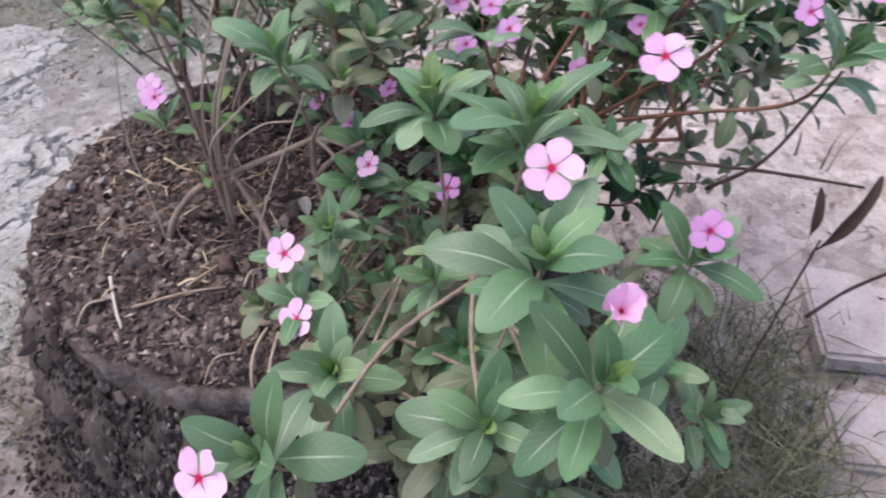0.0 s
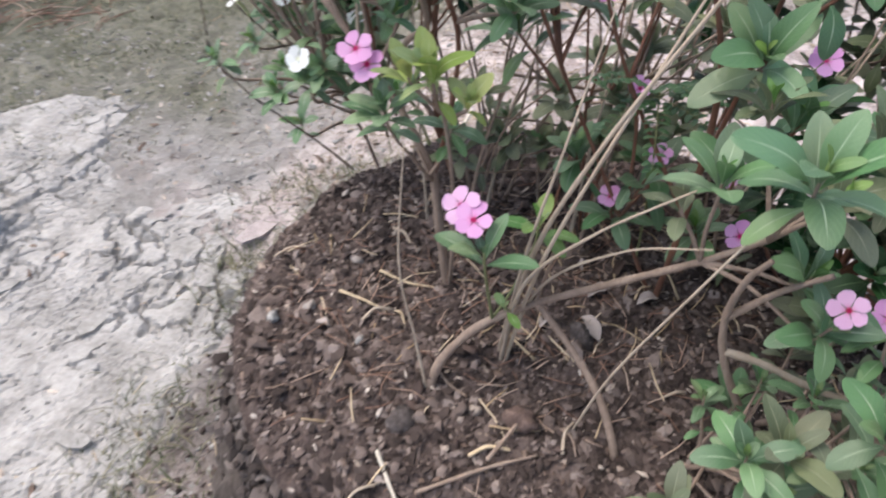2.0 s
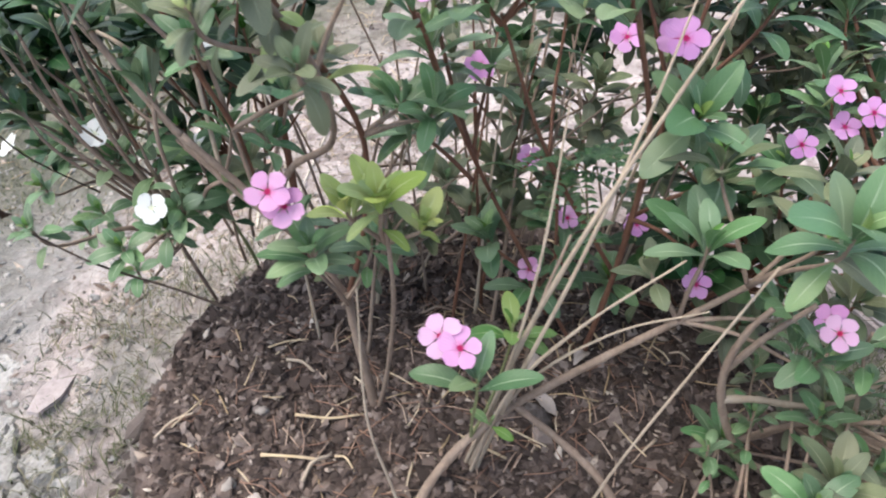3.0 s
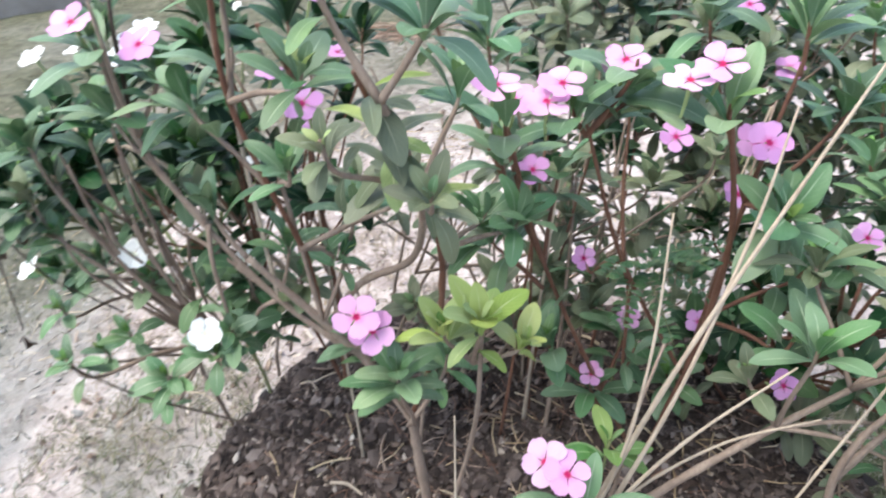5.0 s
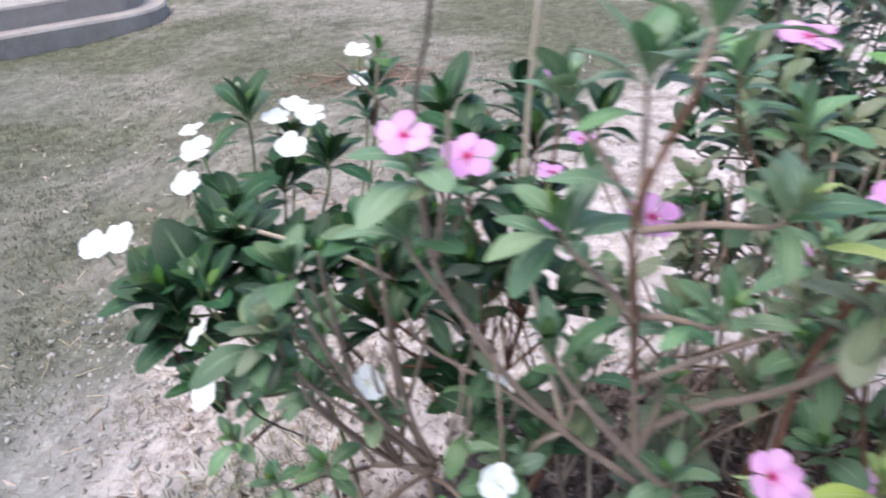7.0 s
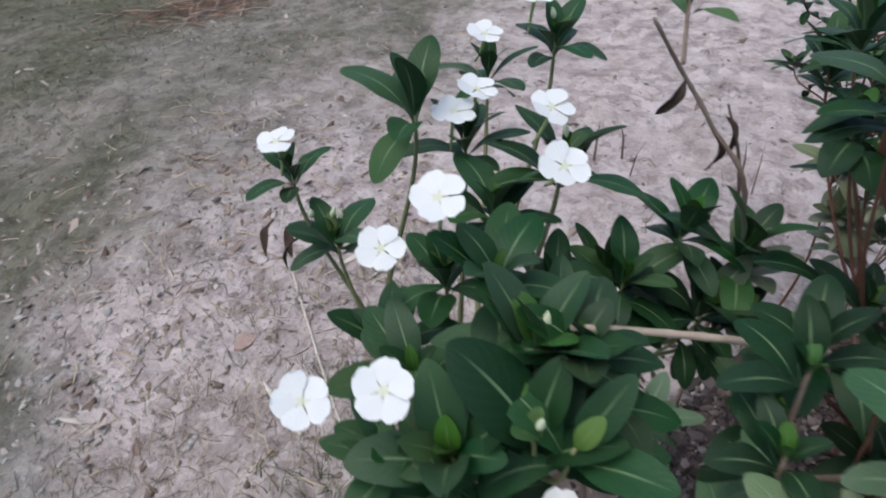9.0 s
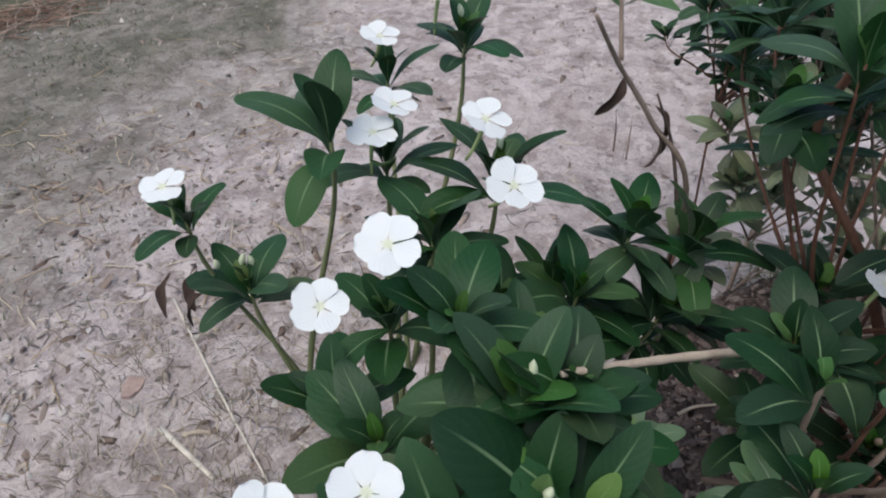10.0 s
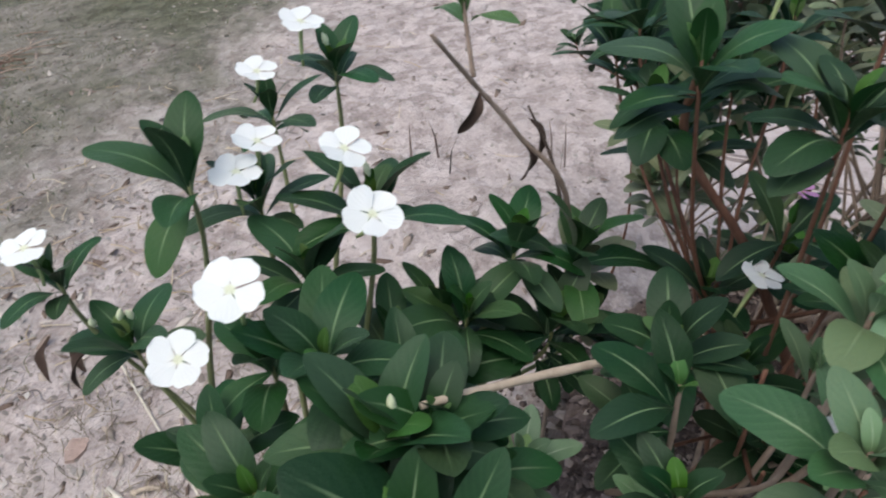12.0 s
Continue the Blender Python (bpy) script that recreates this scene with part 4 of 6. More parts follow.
for k in range(46):
    r, a, b = 0.40 * math.sqrt(rnd.random()), rnd.uniform(0, 6.283), rnd.uniform(0, 6.283)
    x, y, l = CX + r * math.cos(a), CY + r * math.sin(a), rnd.uniform(0.02, 0.06)
    if math.hypot(x + l * math.cos(b) - CX, y + l * math.sin(b) - CY) < 0.40:
        soil_stick("small dry twig on the planter soil", [(x, y, 0.005), (x + l * 0.5 * math.cos(b + 0.2), y + l * 0.5 * math.sin(b + 0.2), 0.011), (x + l * math.cos(b), y + l * math.sin(b), 0.005)], rnd.uniform(0.0012, 0.0026), rnd.choice((M_straw, M_bark, M_palebark, M_darktwig)))


def pebble(x, y, s, z, label, m, seed):
    bm = bmesh.new()
    bmesh.ops.create_icosphere(bm, subdivisions=3, radius=1.0)
    for w in bm.verts:
        k = 1 + 0.30 * noise.fractal(w.co * 1.5 + Vector((seed, 0, 0)), 0.6, 2.2, 3) + 0.16 * noise.fractal(w.co * 6 + Vector((seed, 3, 0)), 0.7, 2.2, 4)
        w.co = Vector((w.co.x * k * s, w.co.y * k * s * 0.8, w.co.z * k * s * 0.65))
    me = bpy.data.meshes.new("stone")
    bm.to_mesh(me)
    bm.free()
    me.materials.append(m)
    me.polygons.foreach_set("use_smooth", [True] * len(me.polygons))
    tagged(child("stone", me, None, pose(x, y, z + s * 0.35, seed * 20, seed * 9, seed * 77)), label, "stone", "stones on the soil")


pebble(0.115, 0.775, 0.020, soil_at(0.115, 0.775), "rounded brown clod at the foot of a stem", M_rim, 1)
pebble(0.245, 0.80, 0.022, soil_at(0.245, 0.80) - 0.006, "crumbly reddish brown clod on the soil", M_redsoil, 2)
pebble(-0.06, 0.93, 0.011, soil_at(-0.06, 0.93), "small pale stone on dark soil", M_stone, 3)
pebble(0.30, 0.93, 0.020, soil_at(0.30, 0.93) - 0.012, "grey clod half buried under the branches", M_rim, 4)
pebble(-0.02, 1.02, 0.009, soil_at(-0.02, 1.02), "small pale stone on dark soil", M_stone, 5)
pebble(0.03, 0.88, 0.008, soil_at(0.03, 0.88), "small pale stone on dark soil", M_crust, 6)
pebble(-0.10, 0.90, 0.010, soil_at(-0.10, 0.90), "small pale stone on dark soil", M_crust, 7)


def fallen_leaf(x, y, length, ang, key, label):
    """A curled dead leaf lying on the soil."""
    m = Matrix.Translation((x, y, soil_at(x, y) + 0.006)) @ aim((math.cos(radians(ang)), math.sin(radians(ang)), 0.18), (0.1, 0.1, 1)) @ Matrix.Diagonal((length, length, length, 1))
    tagged(child("fallen_leaf", LEAVES[key][int(ang) % 3], None, m), label, "leaf", "fallen leaves on the soil")


for x, y, length, ang in ((0.298, 0.959, 0.040, 310), (0.332, 1.004, 0.032, 200), (0.364, 0.985, 0.034, 40), (0.292, 1.040, 0.030, 120), (0.250, 0.925, 0.028, 75), (-0.02, 0.900, 0.024, 160), (0.10, 0.700, 0.022, 20)):
    fallen_leaf(x, y, length, ang, "p", "curled grey-white dead leaf lying on the soil")
for x, y, length, ang in ((0.345, 1.060, 0.036, 250), (0.40, 0.950, 0.034, 10), (0.09, 1.060, 0.032, 140), (0.02, 0.840, 0.028, 330), (0.32, 0.720, 0.028, 95)):
    fallen_leaf(x, y, length, ang, "x", "curled dark brown dead leaf lying on the soil")


# ---- the shrubs ----
CAM_FACE, UP_FACE = (-0.15, -0.66, 0.74), (-0.05, -0.25, 0.97)


def grow(plant, root, forks, tips, r=0.0085, bark=M_bark, key="g", young="y", fill=0, fill_low=0.12, size=0.062, leafy=0.6, fill_drop=(0.05, 0.22)):
    """Woody limbs from the root to each fork, then a leafy shoot from the nearest fork below each tip; fill adds shoots inside the crown."""
    nodes, spare = [], []
    for k, fk in enumerate(forks):
        fk = Vector(fk)
        start = Vector(root)
        best = [q for q in nodes if q.z < fk.z - 0.02 and (q - fk).length < (Vector(root) - fk).length]
        if best:
            start = min(best, key=lambda q: (q - fk).length)
        mid = start.lerp(fk, 0.5) + Vector((rnd.uniform(-1, 1), rnd.uniform(-1, 1), rnd.uniform(-0.3, 0.6))) * (fk - start).length * 0.07
        tube("limb", catmull([start, mid, fk], 7), r if start == Vector(root) else r * 0.7, r * 0.62 if start == Vector(root) else r * 0.45, bark, plant, 7)
        nodes.append(fk)
        for t in (0.55, 0.72, 0.86):
            spare.append(start.lerp(mid, t * 2) if t < 0.5 else mid.lerp(fk, t * 2 - 1))
    allt = list(tips)
    for _ in range(fill):
        a, b = rnd.choice(tips), rnd.choice(tips)
        t = rnd.uniform(0.0, 1.0)
        p = Vector(a[:3]).lerp(Vector(b[:3]), t) + Vector((rnd.gauss(0, 0.03), rnd.gauss(0, 0.03), -rnd.uniform(*fill_drop)))
        if p.z < Vector(root).z + fill_low:
            p.z = Vector(root).z + fill_low + rnd.uniform(0, 0.08)
        allt.append((p.x, p.y, p.z, rnd.uniform(0.7, 1.0), *(("m", "g") if key == "g" and rnd.random() < 0.7 else (key, young))))
    for t in allt:
        p = Vector(t[:3])
        sc = t[3] if len(t) > 3 else 1.0
        kk = t[4] if len(t) > 4 else key
        yy = t[5] if len(t) > 5 else young
        low = [q for q in nodes + spare if q.z < p.z - 0.05] or [Vector(root)]
        low.sort(key=lambda q: (q - p).length + 0.3 * math.hypot(q.x - p.x, q.y - p.y))
        st = rnd.choice(low[:4])
        shoot(plant, st, p, size * sc, 4 + (sc > 0.75) + (sc > 1.05), kk, yy, r0=max(0.0022, r * 0.42), bark=bark, leafy=leafy)


# shrub that leans over the planter's near edge
root = (0.50, 0.86, soil_at(0.5, 0.86) - 0.01)
pA = plant_root("periwinkle_shrub", "pink-flowered periwinkle shrub leaning over the planter edge", *root)
grow(pA, root, [(0.56, 0.75, 0.78), (0.64, 0.68, 0.90), (0.70, 0.56, 0.92), (0.80, 0.80, 0.80)],
     [(0.740, 0.490, 1.068, 1.0), (0.785, 0.410, 1.072, 0.98), (0.858, 0.690, 0.912, 1.05), (0.584, 0.492, 0.898, 0.95), (0.622, 0.635, 0.875, 0.7),
      (0.601, 0.648, 0.773, 0.65), (0.631, 0.570, 0.730, 0.6), (0.594, 0.371, 0.974, 0.9), (0.700, 0.664, 1.045, 1.25), (0.600, 0.722, 1.018, 1.15),
      (0.612, 0.689, 0.863, 0.7), (0.542, 0.784, 0.866, 0.7), (0.512, 0.570, 0.880, 0.75), (0.66, 0.62, 0.80, 0.8), (0.84, 0.60, 0.86, 0.9), (0.78, 0.50, 0.90, 1.0),
      (0.90, 0.62, 0.78, 0.8), (0.70, 0.72, 0.90, 0.9), (0.56, 0.66, 0.76, 0.6), (0.68, 0.50, 0.78, 0.7)], r=0.0065, fill=16, size=0.066, leafy=0.5)
for x, y, z, c in ((0.734, 0.536, 1.099, "l"), (0.860, 0.687, 0.945, "v"), (0.791, 0.682, 1.104, "l"), (0.498, 0.589, 0.916, "l"), (0.518, 0.555, 0.869, "l"), (0.574, 0.345, 0.985, "l"), (0.574, 0.855, 0.80, "v")):
    bloom(pA, (x, y, z), c)
bloom(pA, (0.784, 0.416, 1.116), "l", (0.1, -0.35, 0.93), 0.018, 58)

# shrub behind it, towards the paving
root = (0.56, 1.08, soil_at(0.56, 1.08) - 0.01)
pB = plant_root("periwinkle_shrub", "violet-flowered periwinkle shrub at the paved side of the planter", *root)
# low inner tips take the darkened leaf d, painted shade under the crown
grow(pB, root, [(0.62, 1.0, 0.76), (0.72, 0.95, 0.86), (0.84, 0.92, 0.88), (0.62, 0.9, 0.92)],
     [(0.829, 0.978, 0.930, 1.0, "g", "o"), (0.955, 0.861, 1.036, 0.95, "g", "o"), (0.875, 0.963, 1.030, 0.95), (0.782, 0.947, 1.040, 0.95), (0.723, 0.939, 1.025, 0.95),
      (0.608, 0.877, 1.020, 1.0), (0.640, 1.05, 0.98, 1.0), (0.72, 1.06, 0.94, 1.0), (0.80, 1.08, 0.96, 1.0), (0.569, 0.975, 0.915, 0.9), (0.61, 0.99, 0.97, 0.9),
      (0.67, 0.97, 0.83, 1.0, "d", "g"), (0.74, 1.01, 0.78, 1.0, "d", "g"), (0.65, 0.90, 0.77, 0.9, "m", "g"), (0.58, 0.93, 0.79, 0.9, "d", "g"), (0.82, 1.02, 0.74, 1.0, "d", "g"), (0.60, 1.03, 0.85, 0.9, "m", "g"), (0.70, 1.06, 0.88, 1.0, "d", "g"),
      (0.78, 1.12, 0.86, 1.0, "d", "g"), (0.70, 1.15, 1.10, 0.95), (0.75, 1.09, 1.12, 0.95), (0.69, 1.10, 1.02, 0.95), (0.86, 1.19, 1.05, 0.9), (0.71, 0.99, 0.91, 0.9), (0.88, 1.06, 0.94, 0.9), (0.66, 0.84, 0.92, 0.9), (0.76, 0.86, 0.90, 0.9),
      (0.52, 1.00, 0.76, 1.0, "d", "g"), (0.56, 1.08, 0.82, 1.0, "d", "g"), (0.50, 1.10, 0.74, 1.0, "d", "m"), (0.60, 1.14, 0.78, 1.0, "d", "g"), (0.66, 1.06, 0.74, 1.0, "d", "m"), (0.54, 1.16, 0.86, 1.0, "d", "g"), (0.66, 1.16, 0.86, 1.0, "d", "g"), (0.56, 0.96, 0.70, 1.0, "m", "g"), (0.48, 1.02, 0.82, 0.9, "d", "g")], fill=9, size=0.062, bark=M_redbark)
for x, y, z, c in ((0.624, 0.95, 0.975, "v"), (0.706, 0.992, 0.911, "v"), (0.770, 1.061, 0.945, "v"), (0.982, 0.910, 1.076, "v"), (0.942, 0.989, 1.015, "v"),
                   (0.569, 0.964, 0.941, "v"), (0.608, 0.961, 0.956, "v"), (0.597, 0.969, 0.992, "v"), (0.439, 1.023, 0.824, "v"), (0.504, 0.780, 0.878, "l")):
    bloom(pB, (x, y, z), c, size=0.016)

# shrub with the thick forked stem at the open side of the soil
root = (0.131, 0.825, soil_at(0.131, 0.825) - 0.012)
pC = plant_root("periwinkle_shrub", "periwinkle shrub with thick forked tan stem in the planter", *root)
tube("limb", catmull([root, (0.150, 0.842, 0.668), (0.195, 0.855, 0.720), (0.252, 0.867, 0.752)], 8), 0.0095, 0.0068, M_bark, pC, 8)
tube("limb", catmull([(0.252, 0.867, 0.752), (0.33, 0.862, 0.80), (0.40, 0.85, 0.850), (0.445, 0.83, 0.90)], 8), 0.0066, 0.0045, M_bark, pC, 8)
tube("limb", catmull([(0.252, 0.867, 0.752), (0.292, 0.842, 0.715), (0.325, 0.815, 0.680), (0.345, 0.79, 0.640), (0.352, 0.78, soil_at(0.352, 0.78) - 0.01)], 8), 0.0056, 0.0075, M_bark, pC, 8)
tube("limb", catmull([(0.250, 0.867, 0.750), (0.262, 0.872, 0.80), (0.275, 0.88, 0.86), (0.31, 0.90, 0.93)], 8), 0.0036, 0.0022, M_bark, pC, 6)
tube("limb", catmull([(0.131, 0.825, 0.625), (0.120, 0.838, 0.70), (0.108, 0.850, 0.80), (0.118, 0.878, 0.93)], 8), 0.0034, 0.0012, M_palebark, pC, 6)
for a, b, c, n, sp, k in (((0.445, 0.83, 0.90), (0.437, 0.739, 1.032), 1.05, 4, 0.80, "g"), ((0.40, 0.85, 0.85), (0.398, 0.830, 0.962), 0.95, 4, 0.72, "g"), ((0.445, 0.83, 0.90), (0.475, 0.800, 0.972), 0.9, 4, 1.0, "m"),
                          ((0.40, 0.85, 0.85), (0.484, 0.814, 0.882), 0.75, 5, 1.0, "g"), ((0.40, 0.85, 0.85), (0.495, 0.774, 0.862), 0.75, 5, 1.0, "g"), ((0.445, 0.83, 0.90), (0.430, 0.885, 1.000), 0.8, 4, 1.0, "m"),
                          ((0.40, 0.85, 0.85), (0.375, 0.868, 0.905), 0.7, 4, 1.1, "m"), ((0.445, 0.83, 0.90), (0.500, 0.830, 1.010), 0.85, 5, 0.9, "m")):
    shoot(pC, a, b, 0.062 * c, n, k, "y", 0.003, M_bark, 0.35, spread=sp)
shoot(pC, (0.205, 0.857, 0.725), (0.205, 0.822, 0.858), 0.052, 3, "g", "g", 0.0022, M_greenstem, 0.2, spread=1.15)
shoot(pC, (0.225, 0.862, 0.738), (0.222, 0.842, 0.768), 0.030, 2, "y", "y", 0.0016, M_greenstem, 0.0)
shoot(pC, (0.20, 0.855, 0.72), (0.251, 0.872, 0.862), 0.050, 3, "y", "y", 0.0022, M_greenstem, 0.2)
for x, y, z, c in ((0.194, 0.834, 0.884, "p"), (0.180, 0.846, 0.890, "l"), (0.436, 0.888, 0.853, "v")):
    bloom(pC, (x, y, z), c, size=0.0195 if c != "v" else 0.0155)
# low sprawl on the near side of the soil
root = (0.42, 0.79, soil_at(0.42, 0.79) - 0.01)
pD = plant_root("periwinkle_seedling", "low sprawling periwinkle with small leaves on the soil", *root)
grow(pD, root, [(0.44, 0.74, 0.70), (0.48, 0.72, 0.72)],
     [(0.435, 0.676, 0.815, 0.8), (0.508, 0.658, 0.89, 0.9), (0.448, 0.69, 0.78, 0.7), (0.50, 0.76, 0.80, 0.7), (0.54, 0.72, 0.76, 0.7), (0.423, 0.790, 0.735, 0.55), (0.47, 0.80, 0.76, 0.6), (0.56, 0.78, 0.80, 0.7),
      (0.53, 0.84, 0.80, 0.7), (0.60, 0.74, 0.72, 0.6)], r=0.005, fill=8, fill_low=0.05, size=0.05, fill_drop=(0.0, 0.1))
for p, q, s in (((0.35, 0.78, 0.60), (0.40, 0.62, 0.60), (0.47, 0.55, 0.45)), ((0.35, 0.78, 0.60), (0.355, 0.66, 0.60), (0.38, 0.60, 0.40))):
    tube("runner", catmull([p, q, s], 8), 0.0028, 0.0016, M_palebark, pD)
for p, q, s in (((0.50, 0.70, 0.70), (0.64, 0.60, 0.80), (0.72, 0.58, 0.80)), ((0.52, 0.68, 0.68), (0.62, 0.57, 0.76), (0.74, 0.60, 0.75)), ((0.60, 0.55, 0.70), (0.66, 0.56, 0.71), (0.72, 0.60, 0.76))):
    tube("runner", catmull([p, q, s], 8), 0.0036, 0.0022, M_bark, pD)

for pts, r0, r1, bk in ((((0.485, 0.80, 0.585), (0.480, 0.80, 0.659), (0.437, 0.80, 0.763), (0.423, 0.80, 0.827), (0.428, 0.795, 0.882), (0.441, 0.79, 0.912)), 0.0058, 0.0030, M_bark),
                        (((0.423, 0.80, 0.832), (0.455, 0.80, 0.868), (0.492, 0.80, 0.895)), 0.0040, 0.0028, M_bark),
                        (((0.430, 0.80, 0.790), (0.464, 0.80, 0.780), (0.500, 0.80, 0.762), (0.539, 0.80, 0.748), (0.579, 0.795, 0.761), (0.605, 0.79, 0.800)), 0.0046, 0.0030, M_palebark),
                        (((0.300, 0.800, 0.615), (0.335, 0.79, 0.744), (0.391, 0.79, 0.867), (0.434, 0.79, 0.958)), 0.0019, 0.0013, M_palebark)):
    tube("branch", catmull(pts, 7), r0, r1, bk, pD, 7)

# bare pale canes
root = (0.205, 0.895, soil_at(0.205, 0.895) - 0.012)
pE = plant_root("dead_canes", "straight pale leafless periwinkle canes fanning out of the soil", *root)
for pts, r0 in ((((0.205, 0.895, 0.60), (0.245, 0.86, 0.82), (0.300, 0.858, 0.955), (0.368, 0.862, 1.078), (0.425, 0.868, 1.172)), 0.0052),
                (((0.21, 0.89, 0.60), (0.25, 0.855, 0.80), (0.295, 0.85, 0.93), (0.35, 0.872, 1.05), (0.39, 0.90, 1.13)), 0.0045),
                (((0.205, 0.89, 0.60), (0.238, 0.848, 0.79), (0.300, 0.842, 0.872), (0.380, 0.828, 0.945)), 0.0042),
                (((0.20, 0.90, 0.60), (0.24, 0.85, 0.83), (0.27, 0.86, 0.95), (0.30, 0.90, 1.06)), 0.0038),
                (((0.21, 0.89, 0.62), (0.255, 0.862, 0.78), (0.33, 0.84, 0.86), (0.40, 0.81, 0.90)), 0.0034)):
    tube("cane", catmull(pts, 7), r0 * 0.75, r0 * 0.25, M_palebark, pE, 7)

# tall middle shrub with yellowing tip
root = (0.118, 0.995, soil_at(0.118, 0.995) - 0.012)
pF = plant_root("periwinkle_shrub", "tall many-stemmed periwinkle shrub in the middle of the planter", *root)
for pts, r0, r1, bk in ((((0.118, 0.995, 0.60), (0.110, 1.003, 0.72), (0.106, 1.009, 0.811)), 0.0105, 0.008, M_bark),
                        (((0.106, 1.009, 0.80), (0.08, 1.02, 0.86), (0.037, 1.042, 0.918), (-0.017, 1.048, 1.0)), 0.0075, 0.005, M_bark),
                        (((0.037, 1.042, 0.918), (0.033, 1.047, 0.99), (0.012, 1.03, 1.08), (-0.002, 1.022, 1.16), (0.005, 0.99, 1.25)), 0.0045, 0.0032, M_redbark),
                        (((0.045, 1.075, 0.89), (0.077, 1.04, 0.955), (0.118, 0.99, 1.005), (0.115, 0.925, 1.10), (0.085, 0.872, 1.19)), 0.0060, 0.0042, M_bark),
                        (((0.106, 1.009, 0.80), (0.135, 1.0, 0.90), (0.145, 1.0, 1.0), (0.112, 0.955, 1.105), (0.076, 0.897, 1.20)), 0.0052, 0.0036, M_redbark),
                        (((0.037, 1.042, 0.918), (0.03, 1.045, 1.0), (0.02, 1.05, 1.1)), 0.0040, 0.003, M_bark),
                        (((-0.092, 1.136, 1.09), (-0.087, 1.169, 1.194), (-0.070, 1.182, 1.245), (-0.060, 1.18, 1.31)), 0.0034, 0.0022, M_darktwig),
                        (((0.0, 1.09, 0.92), (-0.006, 1.15, 1.06), (0.001, 1.169, 1.166), (0.012, 1.166, 1.30)), 0.0040, 0.0026, M_palebark),
                        (((0.118, 0.995, 0.62), (0.135, 0.965, 0.72), (0.150, 0.93, 0.86), (0.150, 0.905, 0.98)), 0.0048, 0.003, M_bark),
                        (((0.060, 1.06, 0.86), (0.0, 1.09, 0.92), (-0.053, 1.125, 0.995), (-0.092, 1.136, 1.09), (-0.10, 1.13, 1.17)), 0.0056, 0.0034, M_bark)):
    tube("limb", catmull(pts, 8), r0, r1, bk, pF, 8)
TIPS_F = [((0.085, 0.872, 1.19), (0.056, 0.888, 1.272), 0.85, "y", "o"), ((0.085, 0.872, 1.19), (0.114, 0.862, 1.242), 0.88, "g", "y"), ((0.015, 1.03, 1.07), (-0.034, 1.055, 1.150), 1.0, "g", "y"),
          ((0.0, 1.02, 1.15), (0.008, 1.028, 1.186), 1.0, "g", "y"), ((0.02, 1.05, 1.06), (0.031, 0.968, 1.118), 0.7, "g", "y"), ((-0.017, 1.048, 1.0), (-0.037, 1.054, 1.052), 1.05, "g", "f"),
          ((0.15, 0.93, 0.93), (0.146, 0.893, 1.005), 0.8, "o", "o"), ((0.15, 0.93, 0.93), (0.120, 0.905, 0.995), 0.75, "o", "y"), ((0.15, 0.93, 0.93), (0.180, 0.895, 0.975), 0.6, "o", "o"),
          ((0.145, 1.0, 1.0), (0.186, 0.996, 1.036), 0.8, "g", "g"), ((0.145, 1.0, 1.0), (0.213, 0.983, 1.033), 0.8, "g", "g"), ((0.03, 1.045, 1.0), (0.066, 1.045, 0.988), 0.75, "g", "y"),
          ((0.0, 1.02, 1.15), (0.010, 1.040, 1.250), 0.9, "g", "y"), ((-0.09, 1.136, 1.09), (-0.10, 1.130, 1.175), 0.9, "g", "y"), ((-0.09, 1.136, 1.09), (-0.058, 1.135, 1.150), 0.9, "g", "y"),
          ((-0.05, 1.12, 1.0), (-0.109, 1.151, 1.118), 0.9, "g", "y"), ((0.0, 1.02, 1.15), (0.051, 0.956, 1.188), 0.8, "g", "o"), ((0.115, 0.925, 1.10), (0.049, 0.868, 1.175), 0.6, "m", "o"),
          ((0.115, 0.925, 1.10), (0.105, 0.850, 1.140), 0.6, "m", "g"), ((0.106, 1.0, 0.80), (0.064, 1.031, 0.903), 0.75, "g", "y"), ((0.106, 1.0, 0.80), (0.085, 0.925, 0.945), 0.9, "g", "g"),
          ((0.037, 1.042, 0.918), (0.084, 1.067, 1.03), 0.8, "g", "y"), ((0.115, 0.925, 1.10), (0.151, 0.942, 1.170), 0.85, "g", "y"), ((0.0, 0.99, 1.25), (0.02, 1.0, 1.285), 1.0, "g", "y"),
          ((-0.002, 1.022, 1.16), (-0.012, 1.091, 1.225), 0.8, "g", "y"), ((-0.09, 1.136, 1.09), (-0.089, 1.099, 1.215), 0.8, "g", "y"), ((0.1, 1.0, 0.8), (0.14, 0.98, 0.90), 0.7, "g", "g"),
          ((0.03, 1.045, 1.0), (0.122, 0.99, 1.085), 0.7, "m", "g"), ((-0.05, 1.12, 1.0), (-0.051, 1.085, 0.90), 0.8, "g", "g"), ((0.0, 1.09, 0.92), (-0.046, 1.108, 0.885), 0.8, "g", "g"),
          ((0.0, 1.09, 0.92), (0.02, 1.10, 0.98), 0.8, "g", "y"), ((0.0, 1.09, 0.92), (-0.101, 1.194, 1.01), 0.8, "g", "y")]
for k in range(22):
    t, az = rnd.random(), rnd.uniform(0, 6.283)
    q = Vector((0.113, 0.953, 1.07)).lerp(Vector((0.078, 0.885, 1.20)), t)
    leaf(pF, q, (math.cos(az), math.sin(az), rnd.uniform(-0.35, 0.3)), (0, 0, 1), rnd.uniform(0.035, 0.055), rnd.choice("mmo"), 0.8)
